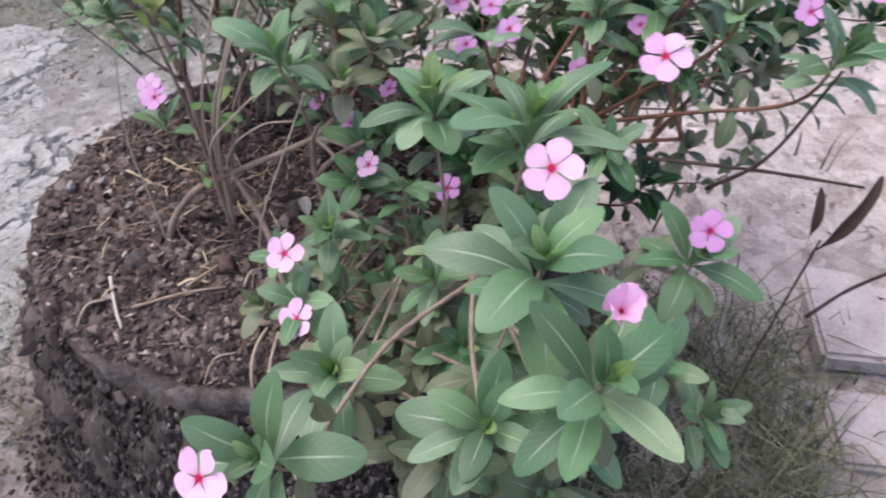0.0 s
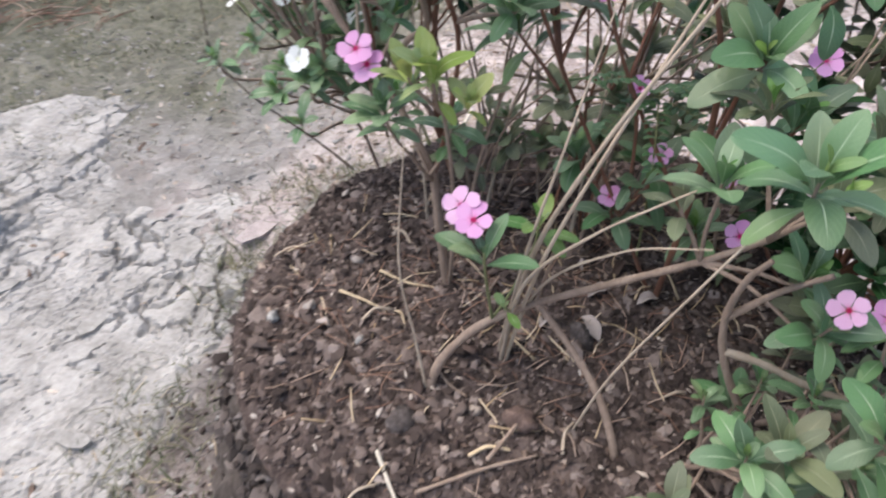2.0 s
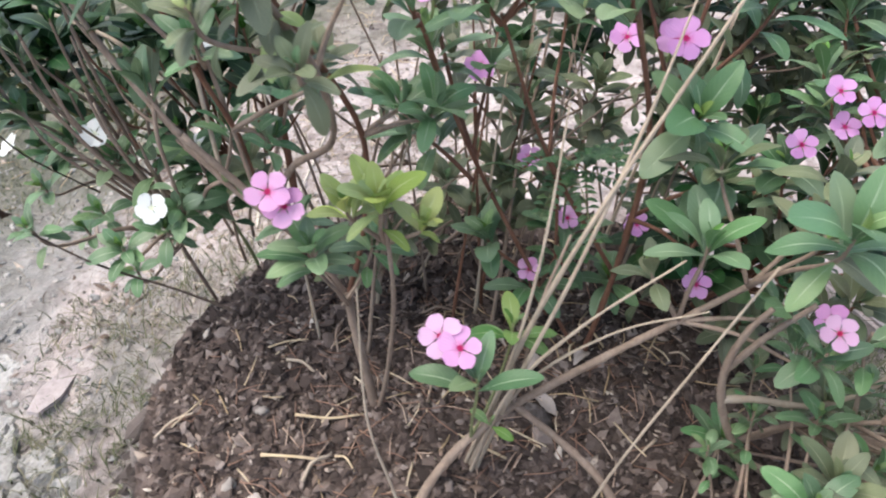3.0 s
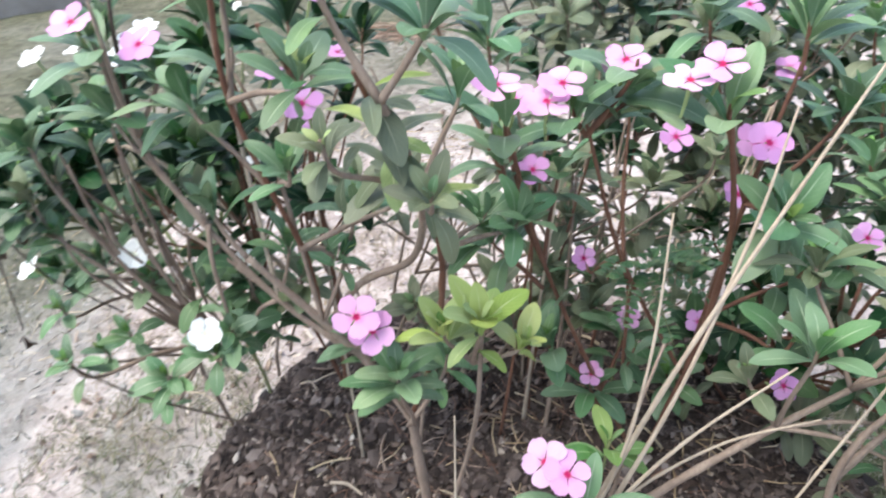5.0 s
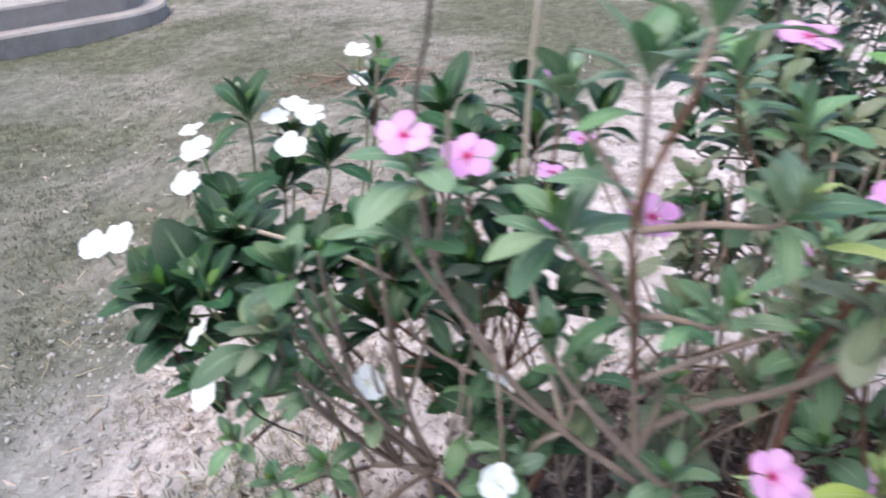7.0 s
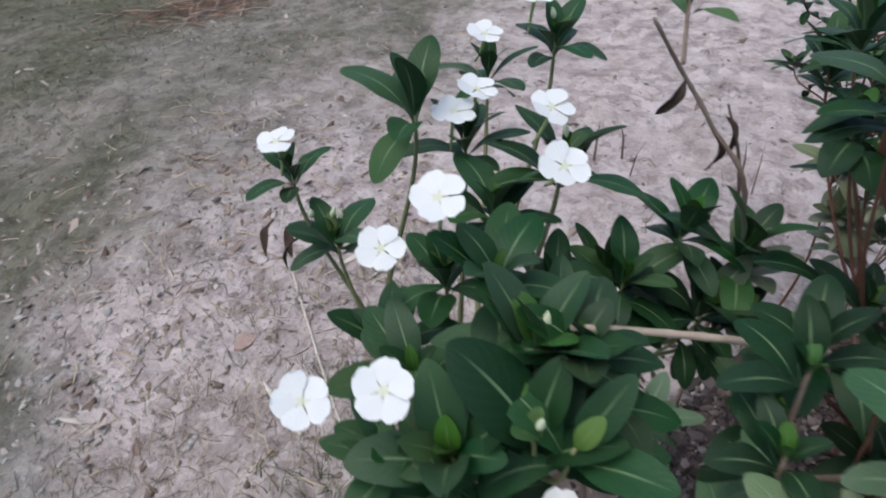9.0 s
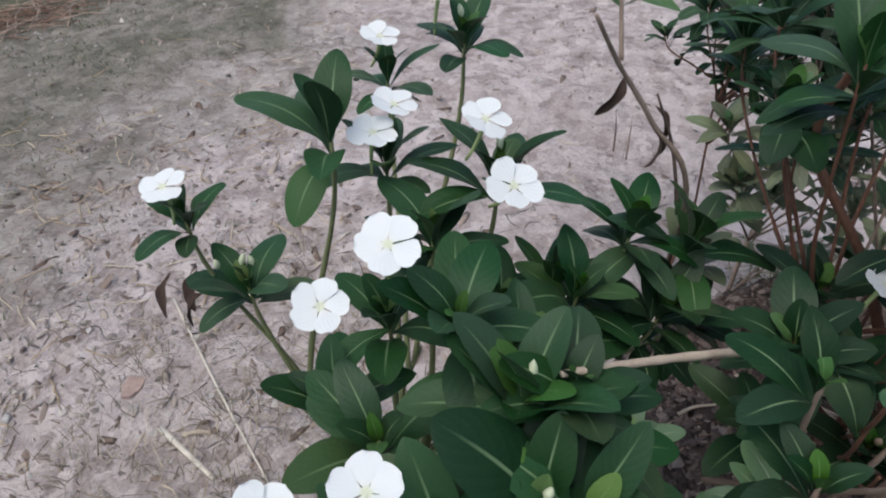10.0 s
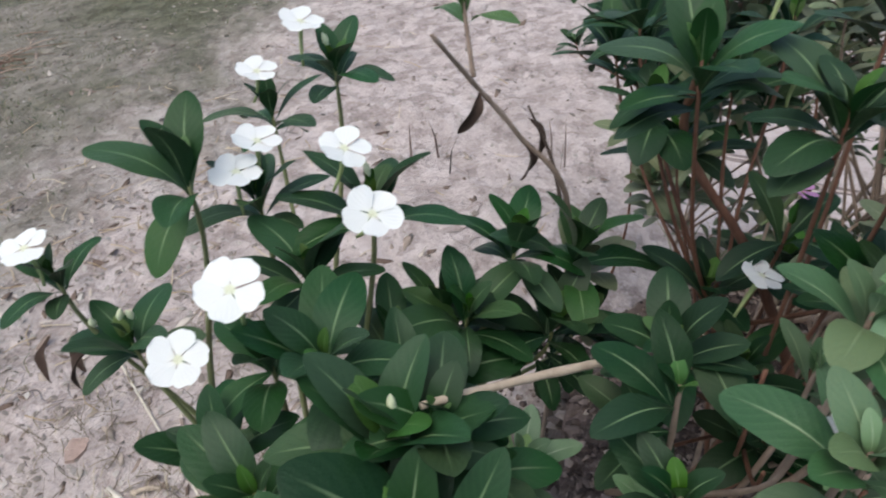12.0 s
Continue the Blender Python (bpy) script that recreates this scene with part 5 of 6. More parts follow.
for a, b, c, k, yk in TIPS_F:
    shoot(pF, a, b, 0.058 * c, 4 + (c > 0.75) + (c > 1.1), k, yk, 0.0032, M_bark, 0.55, spread=0.62 if k == "o" else 1.0)
for x, y, z, c in ((-0.110, 1.125, 1.193, "p"), (-0.066, 1.126, 1.170, "v"), (0.053, 1.076, 1.119, "v"), (0.071, 0.935, 0.982, "p"), (0.060, 0.938, 0.996, "p"), (0.095, 1.015, 1.252, "p")):
    bloom(pF, (x, y, z), c, UP_FACE if z > 1.2 else (-0.2, -0.5, 0.84) if z > 1.1 else CAM_FACE)

# shrub with dark red stems towards the paved side
root = (0.385, 1.02, soil_at(0.385, 1.02) - 0.012)
pG = plant_root("periwinkle_shrub", "red-stemmed pink-flowered periwinkle shrub in the planter", *root)
for pts, r0 in ((((0.385, 1.02, 0.60), (0.398, 0.975, 0.82), (0.397, 0.95, 0.98), (0.361, 0.933, 1.115)), 0.0062), (((0.40, 0.975, 0.85), (0.43, 0.98, 1.0), (0.45, 0.972, 1.13)), 0.0044),
                (((0.395, 0.98, 0.80), (0.32, 0.995, 0.95), (0.27, 0.99, 1.10)), 0.0044), (((0.385, 1.02, 0.62), (0.33, 1.03, 0.75), (0.25, 1.02, 0.95), (0.20, 0.985, 1.11)), 0.0046)):
    tube("limb", catmull(pts, 8), r0, r0 * 0.6, M_redbark, pG, 7)
for a, b, c in (((0.361, 0.933, 1.105), (0.352, 0.925, 1.128), 1.2), ((0.45, 0.972, 1.12), (0.450, 0.973, 1.170), 1.1), ((0.27, 0.99, 1.09), (0.255, 0.985, 1.118), 1.0), ((0.20, 0.985, 1.10), (0.195, 0.975, 1.130), 1.0),
                ((0.27, 0.99, 1.09), (0.303, 0.985, 1.125), 1.0), ((0.27, 0.99, 1.09), (0.300, 0.972, 1.155), 0.9), ((0.43, 0.98, 1.0), (0.390, 1.020, 1.180), 1.0), ((0.43, 0.98, 1.0), (0.425, 0.92, 1.02), 1.0),
                ((0.32, 0.995, 0.95), (0.352, 1.007, 0.825), 0.85), ((0.34, 1.03, 0.70), (0.318, 1.034, 0.762), 0.8), ((0.33, 1.03, 0.75), (0.370, 1.056, 0.812), 0.9), ((0.40, 0.97, 0.88), (0.415, 0.870, 0.93), 0.9),
                ((0.40, 0.97, 0.88), (0.47, 0.93, 0.96), 1.0), ((0.43, 0.98, 1.0), (0.50, 0.96, 1.10), 1.0), ((0.25, 1.02, 0.95), (0.22, 1.06, 1.06), 1.0), ((0.25, 1.02, 0.95), (0.28, 1.06, 1.04), 1.0),
                ((0.25, 1.02, 0.92), (0.20, 1.04, 0.99), 0.9), ((0.32, 0.995, 0.95), (0.30, 1.03, 0.93), 0.9), ((0.33, 1.03, 0.75), (0.27, 1.05, 0.83), 0.9), ((0.25, 1.02, 0.95), (0.189, 1.161, 1.19), 0.9),
                ((0.25, 1.02, 0.95), (0.23, 1.12, 1.15), 0.9), ((0.32, 0.995, 0.95), (0.36, 1.08, 1.08), 0.9)):
    shoot(pG, a, b, 0.064 * c, 5, "g", "y", 0.003, M_redbark, 0.6)
for x, y, z, c in ((0.340, 0.926, 1.158, "p"), (0.322, 0.935, 1.146, "l"), (0.242, 0.979, 1.141, "p"), (0.228, 0.975, 1.130, "p"), (0.182, 0.959, 1.155, "p"), (0.297, 0.985, 1.150, "p"), (0.416, 0.951, 1.075, "v"),
                   (0.419, 0.970, 1.067, "v"), (0.390, 1.027, 1.200, "p"), (0.316, 1.030, 0.778, "p"), (0.366, 1.050, 0.828, "p"), (0.336, 1.106, 0.881, "v"), (0.218, 1.020, 1.117, "v")):
    bloom(pG, (x, y, z), c, UP_FACE if z > 1.09 else CAM_FACE, 0.0195 if z > 0.9 else 0.015)

# inner growth at the far side of the planter
root = (0.25, 1.28, soil_at(0.25, 1.28) - 0.012)
pH = plant_root("periwinkle_shrub", "dense leafy periwinkle shrub at the far side of the planter", *root)
grow(pH, root, [(0.28, 1.24, 0.80), (0.16, 1.2, 0.84), (0.36, 1.18, 0.86), (0.44, 1.2, 0.82)],
     [(0.10, 1.17, 1.00, 0.9), (0.18, 1.16, 0.95, 0.9), (0.26, 1.16, 1.0, 0.9), (0.34, 1.15, 0.98, 0.9), (0.42, 1.12, 0.96, 0.9), (0.50, 1.12, 0.98, 0.9), (0.24, 1.12, 0.86, 0.9), (0.32, 1.14, 0.84, 0.9),
      (0.14, 1.12, 0.86, 0.8), (0.44, 1.16, 0.86, 0.9), (0.54, 1.16, 0.88, 0.9), (0.40, 1.22, 1.06, 0.9), (0.30, 1.26, 1.08, 0.9)], r=0.006, fill=14, size=0.052, key="m", young="g", fill_drop=(0.05, 0.25), leafy=0.5)
for k in range(30):
    x, y = rnd.uniform(0.05, 0.50), rnd.uniform(1.06, 1.32)
    dx, dy = rnd.gauss(0.06, 0.10), rnd.gauss(0.02, 0.07)
    z = soil_at(x, y)
    tube("twig", catmull([(x, y, z - 0.01), (x + dx * 0.4, y + dy * 0.3, z + 0.16), (x + dx, y + dy, z + rnd.uniform(0.26, 0.44))], 6), rnd.uniform(0.0024, 0.0042), 0.0014, rnd.choice((M_bark, M_bark, M_palebark, M_redbark)), pH)
root = (0.66, 1.50, ground_at(0.66, 1.50) - 0.01)
pN = plant_root("periwinkle_shrub", "tall twiggy periwinkle shrub behind the planter", *root)
# tips keyed d carry leaves with shade in their colour
grow(pN, root, [(0.62, 1.44, 0.55), (0.52, 1.38, 0.78), (0.66, 1.36, 0.80), (0.76, 1.40, 0.78), (0.58, 1.42, 0.90)],
     [(0.40, 1.32, 1.10, 0.9), (0.48, 1.28, 1.05, 0.9), (0.56, 1.26, 1.08, 0.9), (0.64, 1.24, 1.04, 0.9), (0.72, 1.24, 1.06, 0.9), (0.80, 1.26, 1.02, 0.9), (0.50, 1.40, 1.18, 0.9), (0.62, 1.38, 1.20, 0.9),
      (0.74, 1.36, 1.14, 0.9), (0.86, 1.36, 1.06, 0.9), (0.58, 1.30, 0.95, 0.9), (0.70, 1.28, 0.92, 0.9), (0.84, 1.24, 0.92, 0.9), (0.56, 1.36, 1.24, 1.0), (0.68, 1.42, 1.24, 1.0), (0.44, 1.38, 1.2, 1.0), (0.80, 1.44, 1.18, 1.0),
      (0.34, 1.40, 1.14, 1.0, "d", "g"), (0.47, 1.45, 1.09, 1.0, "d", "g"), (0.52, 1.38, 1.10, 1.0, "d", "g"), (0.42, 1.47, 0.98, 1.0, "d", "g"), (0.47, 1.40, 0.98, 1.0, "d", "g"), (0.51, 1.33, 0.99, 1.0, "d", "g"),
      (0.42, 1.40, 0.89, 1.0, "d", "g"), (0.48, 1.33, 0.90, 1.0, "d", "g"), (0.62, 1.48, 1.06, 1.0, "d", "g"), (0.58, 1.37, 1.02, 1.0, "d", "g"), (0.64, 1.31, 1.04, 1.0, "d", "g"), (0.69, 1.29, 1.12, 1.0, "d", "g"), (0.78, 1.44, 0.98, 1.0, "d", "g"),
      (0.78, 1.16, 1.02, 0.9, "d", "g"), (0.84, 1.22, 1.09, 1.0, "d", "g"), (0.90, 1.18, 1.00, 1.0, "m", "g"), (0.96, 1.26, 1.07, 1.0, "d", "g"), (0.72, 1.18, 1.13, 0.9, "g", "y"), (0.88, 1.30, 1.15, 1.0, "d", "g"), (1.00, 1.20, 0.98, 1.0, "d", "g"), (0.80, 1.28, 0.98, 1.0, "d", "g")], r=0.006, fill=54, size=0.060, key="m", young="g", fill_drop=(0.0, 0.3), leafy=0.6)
for x, y, z in ((0.60, 1.24, 1.10), (0.75, 1.22, 1.07), (0.66, 1.22, 1.02), (0.84, 1.22, 1.02)):
    bloom(pN, (x, y, z), "v")

root = (0.90, 1.66, ground_at(0.90, 1.66) - 0.01)
pP = plant_root("periwinkle_shrub", "dark twiggy periwinkle shrub rooted in the ground behind the bed", *root)
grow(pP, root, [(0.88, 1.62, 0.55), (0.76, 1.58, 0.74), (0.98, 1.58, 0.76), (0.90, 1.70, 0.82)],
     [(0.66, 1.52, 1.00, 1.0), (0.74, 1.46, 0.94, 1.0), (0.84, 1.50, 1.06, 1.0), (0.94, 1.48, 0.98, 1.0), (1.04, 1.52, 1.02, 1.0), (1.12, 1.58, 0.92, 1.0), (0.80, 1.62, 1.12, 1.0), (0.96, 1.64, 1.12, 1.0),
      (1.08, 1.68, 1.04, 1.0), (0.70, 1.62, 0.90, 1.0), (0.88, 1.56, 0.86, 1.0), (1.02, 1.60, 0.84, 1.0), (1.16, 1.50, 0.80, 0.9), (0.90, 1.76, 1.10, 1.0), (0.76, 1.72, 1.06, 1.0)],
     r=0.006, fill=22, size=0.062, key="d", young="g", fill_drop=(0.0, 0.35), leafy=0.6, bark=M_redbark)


def frond(plant, start, tip, pairs=11, m=None):
    """Feathery leaf: thin rib with small paired leaflets."""
    a, b = Vector(start), Vector(tip)
    path = catmull([a, a.lerp(b, 0.5) + Vector((0, 0, 0.012)), b], 6)
    rib = tube("frond", path, 0.0009, 0.0004, M_greenstem, plant, 4)
    side = (b - a).cross(Vector((0, 0, 1))).normalized()
    for k in range(2, len(path)):
        for s in (-1, 1):
            d = (side * s + (b - a).normalized() * 0.25).normalized()
            mt = Matrix.Translation(path[k]) @ aim(d, (0, 0, 1)) @ Matrix.Diagonal((0.016, 0.017 * (1 - 0.4 * k / len(path)), 0.016, 1))
            lf = new("leaflet", LEAVES["h"][k % 2])
            lf.parent = rib
            lf.matrix_basis = mt


root = (0.36, 1.07, soil_at(0.36, 1.07) - 0.01)
pW = plant_root("feathery_weed", "small weed with feathery compound leaves among the shrubs", *root, "weeds")
tube("stem", catmull([root, (0.36, 1.05, 0.80), (0.352, 1.02, 0.93)], 6), 0.0022, 0.001, M_greenstem, pW)
for dx, dy, dz in ((0.06, -0.03, 0.02), (-0.05, -0.04, 0.03), (0.02, -0.06, 0.035), (0.05, 0.01, -0.02), (-0.04, -0.05, -0.02), (0.0, -0.06, -0.05), (0.06, -0.04, -0.05)):
    frond(pW, (0.352, 1.02, 0.92), (0.352 + dx * 1.3, 1.02 + dy * 1.3, 0.93 + dz))
for x, y, z in ((0.29, 1.15, 0.98), (0.45, 1.13, 1.0), (0.52, 1.1, 0.93)):
    bloom(pH, (x, y, z), "v")

# white-flowered plant beside the planter
root = (-0.14, 1.55, ground_at(-0.14, 1.55) - 0.01)
pI = plant_root("periwinkle_shrub", "white-flowered periwinkle shrub rooted in the ground behind the planter", *root, "white periwinkle shrubs")
# tips keyed b are shaded copies of this shrub's leaves, dark by colour
grow(pI, root, [(-0.16, 1.45, 0.55), (-0.12, 1.32, 0.70), (-0.20, 1.40, 0.80), (-0.08, 1.20, 0.80)],
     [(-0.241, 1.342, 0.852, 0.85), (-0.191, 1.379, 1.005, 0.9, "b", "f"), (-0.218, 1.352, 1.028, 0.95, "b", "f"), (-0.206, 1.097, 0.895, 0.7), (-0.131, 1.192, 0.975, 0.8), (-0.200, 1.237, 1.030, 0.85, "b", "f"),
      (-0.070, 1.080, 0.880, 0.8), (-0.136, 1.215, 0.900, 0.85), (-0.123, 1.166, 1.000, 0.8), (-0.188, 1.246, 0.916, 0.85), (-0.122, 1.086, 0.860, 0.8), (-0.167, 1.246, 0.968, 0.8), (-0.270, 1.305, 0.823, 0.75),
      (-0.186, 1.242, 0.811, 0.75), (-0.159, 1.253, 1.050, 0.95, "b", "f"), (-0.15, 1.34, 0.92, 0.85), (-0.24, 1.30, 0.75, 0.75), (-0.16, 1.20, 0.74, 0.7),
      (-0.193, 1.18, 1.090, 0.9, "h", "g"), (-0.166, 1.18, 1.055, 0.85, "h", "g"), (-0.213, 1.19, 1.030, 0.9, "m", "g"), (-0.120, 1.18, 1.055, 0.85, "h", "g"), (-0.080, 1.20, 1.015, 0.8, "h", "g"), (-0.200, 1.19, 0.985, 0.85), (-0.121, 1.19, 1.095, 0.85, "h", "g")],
     key="g", young="y", fill=0, size=0.052, leafy=0.26, fill_drop=(0.02, 0.25))
WF = (-0.34, -0.40, 0.85)
for x, y, z, fc in ((-0.072, 1.070, 0.912, (-0.1, -0.7, 0.68)), (-0.140, 1.196, 0.938, (-0.10, -0.72, 0.68)), (-0.273, 1.309, 0.960, (-0.6, 0.1, 0.8)), (-0.285, 1.315, 0.878, (-0.5, -0.2, 0.85))):
    bloom(pI, (x, y, z), "w", fc, 0.0172, free=0.055 if x > -0.2 else 0.020)
tube("twig", catmull([(-0.02, 1.06, 0.76), (-0.073, 1.067, 0.800), (-0.15, 1.08, 0.845), (-0.205, 1.097, 0.885)], 7), 0.0022, 0.0014, M_darktwig, pI)
for x, y, z in ((-0.257, 1.194, 0.985), (-0.268, 1.181, 0.875), (-0.32, 1.37, 0.95), (-0.31, 1.38, 0.90), (-0.34, 1.39, 0.93)):
    leaf(pI, (x, y, z), (rnd.uniform(-0.3, 0.3), rnd.uniform(-0.3, 0.3), -1), (0.3, -1, 0.2), 0.035, "x")
tube("twig", catmull([(-0.20, 1.30, 0.80), (-0.24, 1.24, 0.90), (-0.257, 1.196, 0.985), (-0.266, 1.184, 0.88)], 6), 0.0014, 0.0010, M_darktwig, pI)

# white-flowered shrub further on
root = (-0.08, 1.72, ground_at(-0.08, 1.72) - 0.01)
pJ = plant_root("periwinkle_shrub", "glossy dark-leaved white periwinkle shrub on bare ground, leaves deepened by painted shade", *root, "white periwinkle shrubs")
# leaves are dark green by nature; painted shade deepens them here
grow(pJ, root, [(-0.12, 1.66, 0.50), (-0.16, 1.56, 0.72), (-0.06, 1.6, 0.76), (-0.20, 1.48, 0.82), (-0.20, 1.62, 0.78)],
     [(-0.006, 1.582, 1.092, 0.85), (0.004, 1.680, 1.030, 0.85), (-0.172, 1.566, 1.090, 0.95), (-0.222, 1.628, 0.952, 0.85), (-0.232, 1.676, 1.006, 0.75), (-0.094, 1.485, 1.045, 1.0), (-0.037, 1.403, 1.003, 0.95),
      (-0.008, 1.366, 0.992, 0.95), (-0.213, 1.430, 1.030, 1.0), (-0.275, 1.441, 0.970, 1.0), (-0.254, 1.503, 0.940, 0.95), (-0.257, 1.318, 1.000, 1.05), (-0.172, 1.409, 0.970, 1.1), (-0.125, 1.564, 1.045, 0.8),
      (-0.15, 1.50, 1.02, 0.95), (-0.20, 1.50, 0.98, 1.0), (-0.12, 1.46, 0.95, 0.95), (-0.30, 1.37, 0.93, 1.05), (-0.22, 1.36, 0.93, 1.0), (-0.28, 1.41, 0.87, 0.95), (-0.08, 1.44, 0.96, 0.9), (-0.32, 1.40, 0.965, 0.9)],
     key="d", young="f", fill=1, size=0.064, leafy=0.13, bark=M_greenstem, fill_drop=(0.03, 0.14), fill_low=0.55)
for x, y, z, fc in ((-0.238, 1.457, 1.085, WF), (-0.257, 1.497, 1.032, WF), (-0.142, 1.443, 1.075, (-0.2, -0.4, 0.9)), (-0.110, 1.487, 1.091, (-0.1, -0.3, 0.95)), (-0.327, 1.395, 1.031, WF), (-0.357, 1.436, 1.008, WF),
                    (-0.021, 1.595, 1.126, UP_FACE), (0.0, 1.682, 1.062, UP_FACE), (-0.240, 1.676, 1.032, (-0.2, 0.0, 0.97)), (-0.115, 1.562, 1.080, UP_FACE), (-0.140, 1.560, 1.070, UP_FACE)):
    bloom(pJ, (x, y, z), "w", fc, 0.0180, wob=0.08)
for x, y, z in ((-0.222, 1.70, 0.93), (-0.24, 1.66, 0.94), (-0.25, 1.69, 0.95)):
    leaf(pJ, (x, y, z), (rnd.uniform(-1, 1), rnd.uniform(-1, 1), -0.4), (0, 0, 1), 0.035, "x")

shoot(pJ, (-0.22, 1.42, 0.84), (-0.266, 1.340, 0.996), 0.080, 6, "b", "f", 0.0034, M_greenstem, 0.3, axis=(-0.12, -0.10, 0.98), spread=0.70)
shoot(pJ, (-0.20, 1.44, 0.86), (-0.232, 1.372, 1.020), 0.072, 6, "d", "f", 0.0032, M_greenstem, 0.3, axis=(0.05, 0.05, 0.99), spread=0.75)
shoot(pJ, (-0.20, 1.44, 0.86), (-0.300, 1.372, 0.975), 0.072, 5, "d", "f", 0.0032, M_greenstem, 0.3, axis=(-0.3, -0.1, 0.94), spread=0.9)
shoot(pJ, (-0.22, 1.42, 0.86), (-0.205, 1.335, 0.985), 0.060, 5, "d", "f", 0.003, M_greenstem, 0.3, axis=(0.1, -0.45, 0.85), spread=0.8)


# inner shoots: b and d leaves hold the shade in their colour
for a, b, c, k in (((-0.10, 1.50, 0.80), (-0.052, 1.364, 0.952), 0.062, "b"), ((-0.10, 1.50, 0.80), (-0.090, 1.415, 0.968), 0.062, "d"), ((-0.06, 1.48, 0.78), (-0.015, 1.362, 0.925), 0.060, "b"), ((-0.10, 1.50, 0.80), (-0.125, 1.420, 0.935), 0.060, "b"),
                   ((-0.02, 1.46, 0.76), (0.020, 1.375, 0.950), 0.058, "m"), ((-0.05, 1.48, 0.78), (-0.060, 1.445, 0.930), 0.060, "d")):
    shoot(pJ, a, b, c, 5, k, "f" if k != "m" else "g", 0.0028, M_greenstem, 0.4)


def bud(plant, p, d, size=0.011):
    """Closed pointed flower bud."""
    path = [Vector((0, 0, 0)), Vector((0, size * 0.35, 0)), Vector((0, size * 0.7, 0)), Vector((0, size, 0))]
    v, f = [], []
    for q, r in zip(path, (0.10, 0.26, 0.20, 0.03)):
        for k in range(6):
            t = math.pi * k / 3
            v.append((math.cos(t) * r * size, q.y, math.sin(t) * r * size))
    for i in range(3):
        for k in range(6):
            j = (k + 1) % 6
            f.append((i * 6 + k, i * 6 + j, i * 6 + 6 + j, i * 6 + 6 + k))
    child("bud", mesh_of("bud", v, f, M_bud), plant, Matrix.Translation(p) @ aim(d, (1, 0.2, 0)))


for x, y, z in ((-0.236, 1.640, 0.972), (-0.222, 1.630, 0.972), (-0.214, 1.626, 0.968), (-0.177, 1.570, 1.108), (-0.230, 1.370, 1.036), (-0.268, 1.336, 1.008), (-0.012, 1.580, 1.108), (-0.092, 1.486, 1.062)):
    bud(pJ, (x, y, z), (rnd.uniform(-0.3, 0.3), rnd.uniform(-0.3, 0.3), 1))

# shrub on the planter's rear flank, shade painted into its leaf colour
root = (0.06, 1.27, soil_at(0.06, 1.27) - 0.012)
pK = plant_root("periwinkle_shrub", "periwinkle shrub at the rear flank of the planter, leaves darkened with painted shade", *root)
tube("limb", catmull([root, (0.06, 1.20, 0.80), (0.062, 1.25, 0.95), (0.062, 1.32, 1.047), (0.03, 1.31, 1.13)], 8), 0.0085, 0.004, M_redbark, pK, 7)
tube("limb", catmull([(-0.222, 1.358, 1.040), (-0.200, 1.345, 1.034), (-0.150, 1.316, 1.018), (-0.107, 1.291, 0.999), (-0.05, 1.25, 0.955), (0.02, 1.20, 0.86)], 8), 0.0034, 0.0050, M_palebark, pK, 7)
tube("limb", catmull([(0.06, 1.21, 0.75), (0.0, 1.20, 0.85), (-0.06, 1.21, 0.93)], 8), 0.006, 0.004, M_bark, pK, 7)
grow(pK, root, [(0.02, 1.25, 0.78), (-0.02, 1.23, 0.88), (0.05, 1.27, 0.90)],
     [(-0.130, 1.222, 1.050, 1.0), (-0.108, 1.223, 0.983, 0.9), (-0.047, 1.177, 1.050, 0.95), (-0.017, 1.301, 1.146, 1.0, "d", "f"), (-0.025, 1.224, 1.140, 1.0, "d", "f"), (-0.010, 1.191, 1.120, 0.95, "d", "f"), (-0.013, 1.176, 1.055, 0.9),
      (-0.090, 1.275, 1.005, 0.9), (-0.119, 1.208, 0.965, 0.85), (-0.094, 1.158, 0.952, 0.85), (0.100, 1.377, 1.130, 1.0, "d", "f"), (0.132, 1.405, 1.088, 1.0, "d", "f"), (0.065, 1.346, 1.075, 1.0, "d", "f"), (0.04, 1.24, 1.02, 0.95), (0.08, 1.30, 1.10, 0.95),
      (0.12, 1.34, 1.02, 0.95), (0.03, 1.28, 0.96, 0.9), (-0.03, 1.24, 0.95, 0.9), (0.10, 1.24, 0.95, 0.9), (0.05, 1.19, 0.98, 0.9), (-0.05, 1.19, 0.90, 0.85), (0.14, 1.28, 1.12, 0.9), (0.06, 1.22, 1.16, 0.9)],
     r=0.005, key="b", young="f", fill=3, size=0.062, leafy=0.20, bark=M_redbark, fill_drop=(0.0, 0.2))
for x, y, z, c in ((0.070, 1.243, 1.027, "v"), (0.108, 1.262, 1.101, "v"), (0.033, 1.184, 1.113, "v"), (0.001, 1.245, 1.000, "w"), (-0.030, 1.171, 0.921, "w"), (0.09, 1.28, 1.16, "v")):
    bloom(pK, (x, y, z), c, (0.15, -0.2, 0.95), 0.0145)

# leafless stalk with withered leaves
root = (0.14, 1.50, ground_at(0.14, 1.50) - 0.01)
pL = plant_root("withered_stalk", "half-dead periwinkle stalk with curled brown leaves", *root)
tube("stem", catmull([root, (0.07, 1.42, 0.75), (0.010, 1.385, 1.000), (-0.020, 1.412, 1.075), (-0.050, 1.429, 1.124), (-0.086, 1.43, 1.165)], 8), 0.0032, 0.0016, M_bark, pL, 7)
tube("twig", catmull([(0.015, 1.39, 0.985), (0.03, 1.41, 1.03), (0.03, 1.43, 1.07)], 5), 0.0022, 0.0012, M_darktwig, pL)
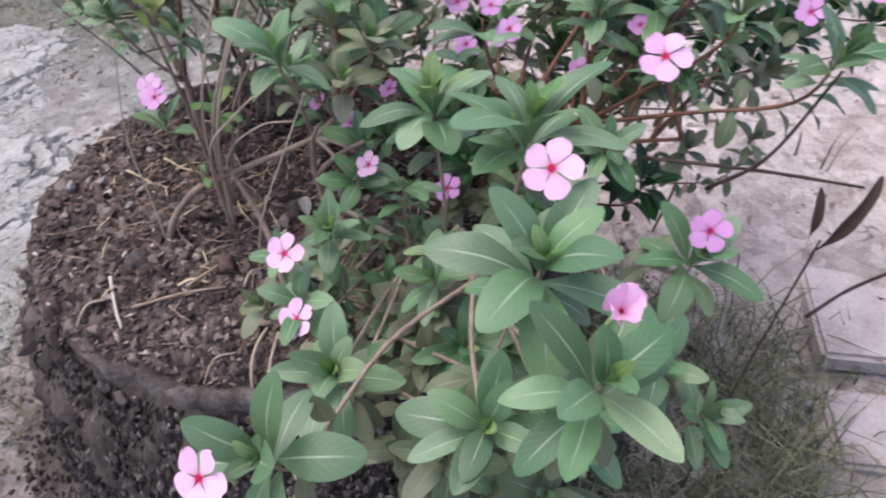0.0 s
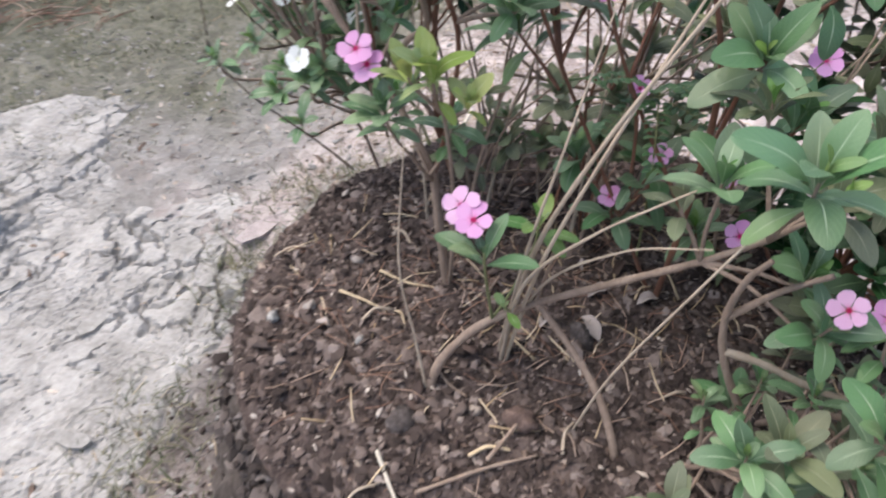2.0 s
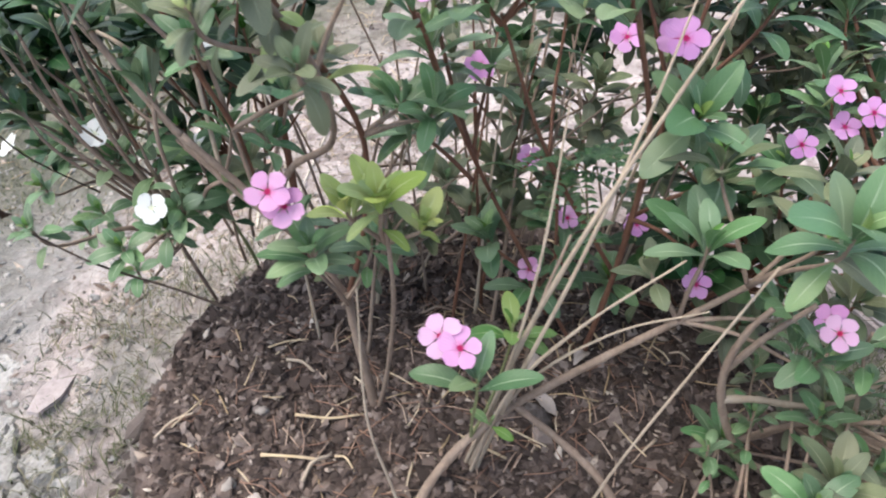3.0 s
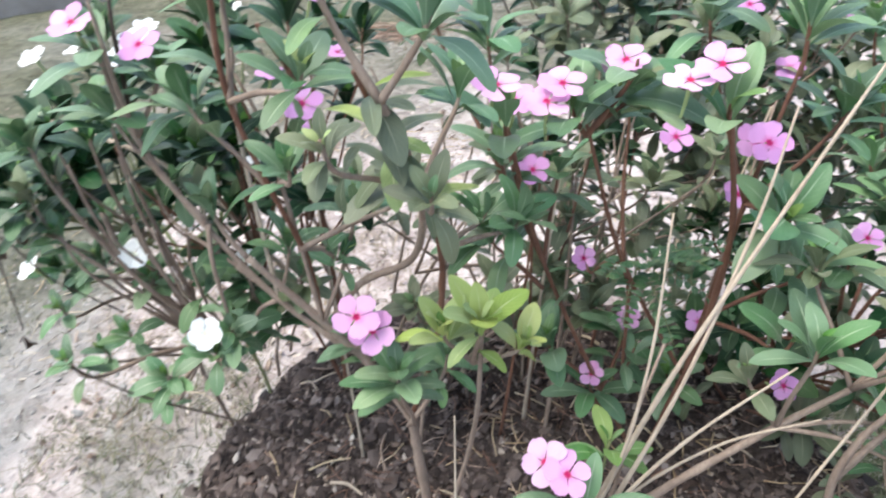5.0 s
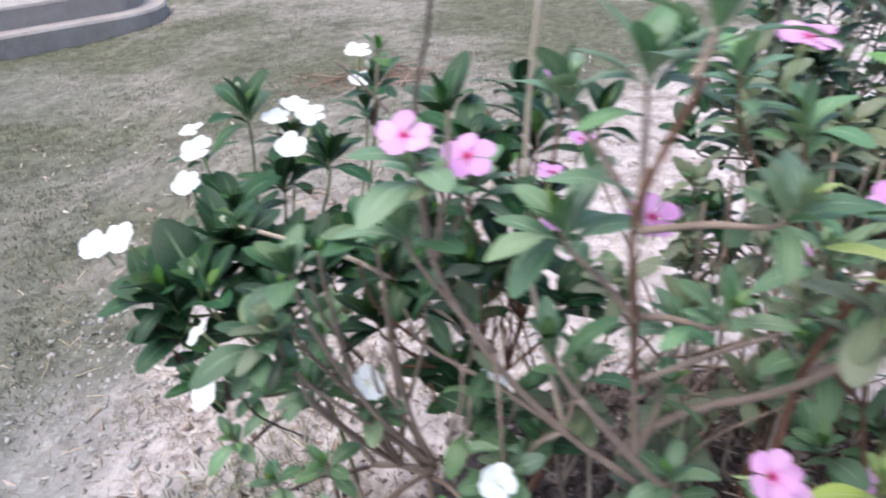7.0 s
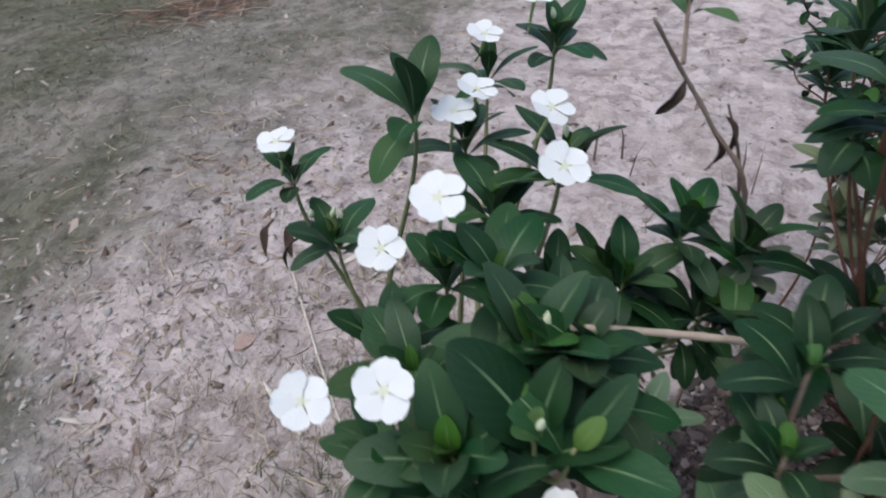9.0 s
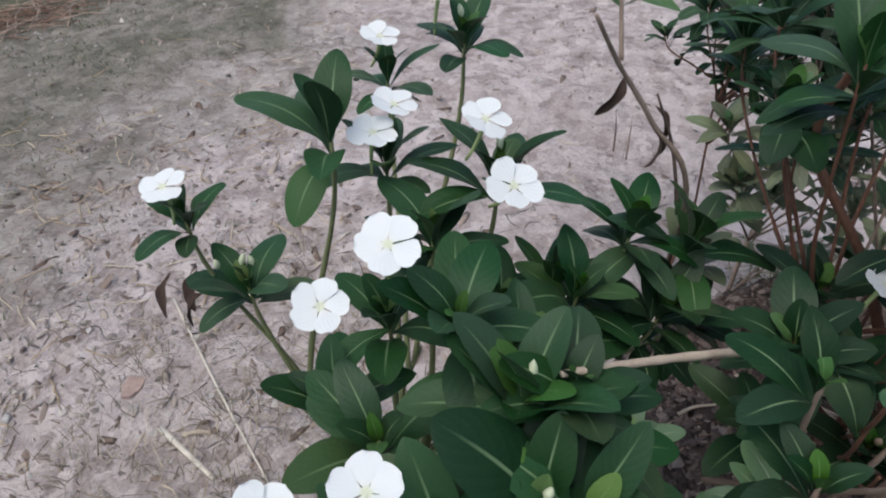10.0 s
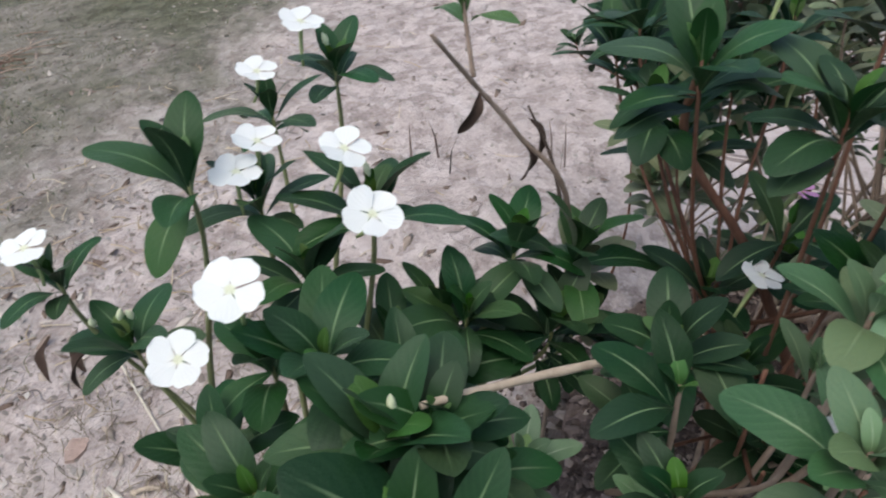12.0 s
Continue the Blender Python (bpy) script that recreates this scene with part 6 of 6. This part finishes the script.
shoot(pL, (-0.046, 1.429, 1.124), (-0.036, 1.440, 1.170), 0.040, 3, "f", "f", 0.002, M_bark, 0.0)
for x, y, z in ((-0.042, 1.427, 1.115), (-0.018, 1.410, 1.070), (0.03, 1.43, 1.06)):
    leaf(pL, (x, y, z), (rnd.uniform(-1, 1), rnd.uniform(-1, 1), -0.9), (0, -0.5, 0.6), 0.032, "x")

# a withered pointed leaf and bare twigs at the paved side
root = (1.02, 0.98, ground_at(1.02, 0.98) - 0.01)
pM = plant_root("withered_stalk", "dark withered stalk with a long pointed dead leaf", *root)
tube("stem", catmull([root, (1.03, 0.97, 0.40), (1.04, 0.95, 0.74)], 8), 0.004, 0.002, M_darktwig, pM)
leaf(pM, (1.035, 0.95, 0.715), (0.42, 0.12, 0.8), (0.2, -1, 0.2), 0.13, "x", 0.42)
leaf(pM, (1.025, 0.95, 0.74), (0.0, 0.1, 0.9), (0.2, -1, 0.2), 0.07, "x", 0.5)
for a, b, c in (((0.80, 0.90, 0.86), (0.925, 0.879, 0.881), (1.02, 0.85, 0.90)), ((0.88, 0.90, 0.83), (0.925, 0.870, 0.905), (0.958, 0.857, 1.02)), ((1.06, 0.93, 0.62), (1.085, 0.90, 0.72), (1.12, 0.80, 0.90))):
    tube("twig", catmull([a, b, c], 7), 0.0032, 0.0018, M_darktwig, pM)

# leafy side shoots of the white-flowered plant against the planter
for x, y, z, k in ((-0.075, 1.115, 0.965, "h"), (-0.145, 1.150, 1.015, "m"), (-0.092, 1.085, 1.025, "h"), (-0.025, 1.125, 0.955, "h"), (-0.030, 1.160, 0.905, "g"),
                   (0.025, 1.120, 0.925, "m"), (-0.225, 1.200, 1.020, "h"), (-0.055, 1.150, 1.010, "m"), (-0.010, 1.130, 0.880, "h"), (-0.175, 1.200, 1.060, "h")):
    shoot(pI, (x * 0.6 - 0.02, y + 0.09, z - 0.17), (x, y, z), rnd.uniform(0.044, 0.054), 4, k, "g", 0.0026, M_bark, 0.45)


def free_flowers():
    """No leaf lies over the open face of a flower or close above it."""
    bpy.context.view_layer.update()
    for o in [q for q in scene.objects if q.name.split(".")[0] == "leaf"]:
        pts = [o.matrix_world @ Vector((0, t, 0)) for t in (0.3, 0.6, 0.9)]
        for p, n, free in OPEN_FLOWERS:
            if (pts[1] - p).length > 0.15 + free:
                continue
            over = False
            for q in pts:
                d = q - p
                h = d.dot(n)
                over = over or (0.003 < h < 0.12 and (d - n * h).length < free + 0.14 * h)
                over = over or (0.008 < d.z < 0.08 + free and math.hypot(d.x, d.y) < free)
            if over:
                bpy.data.objects.remove(o)
                break


free_flowers()
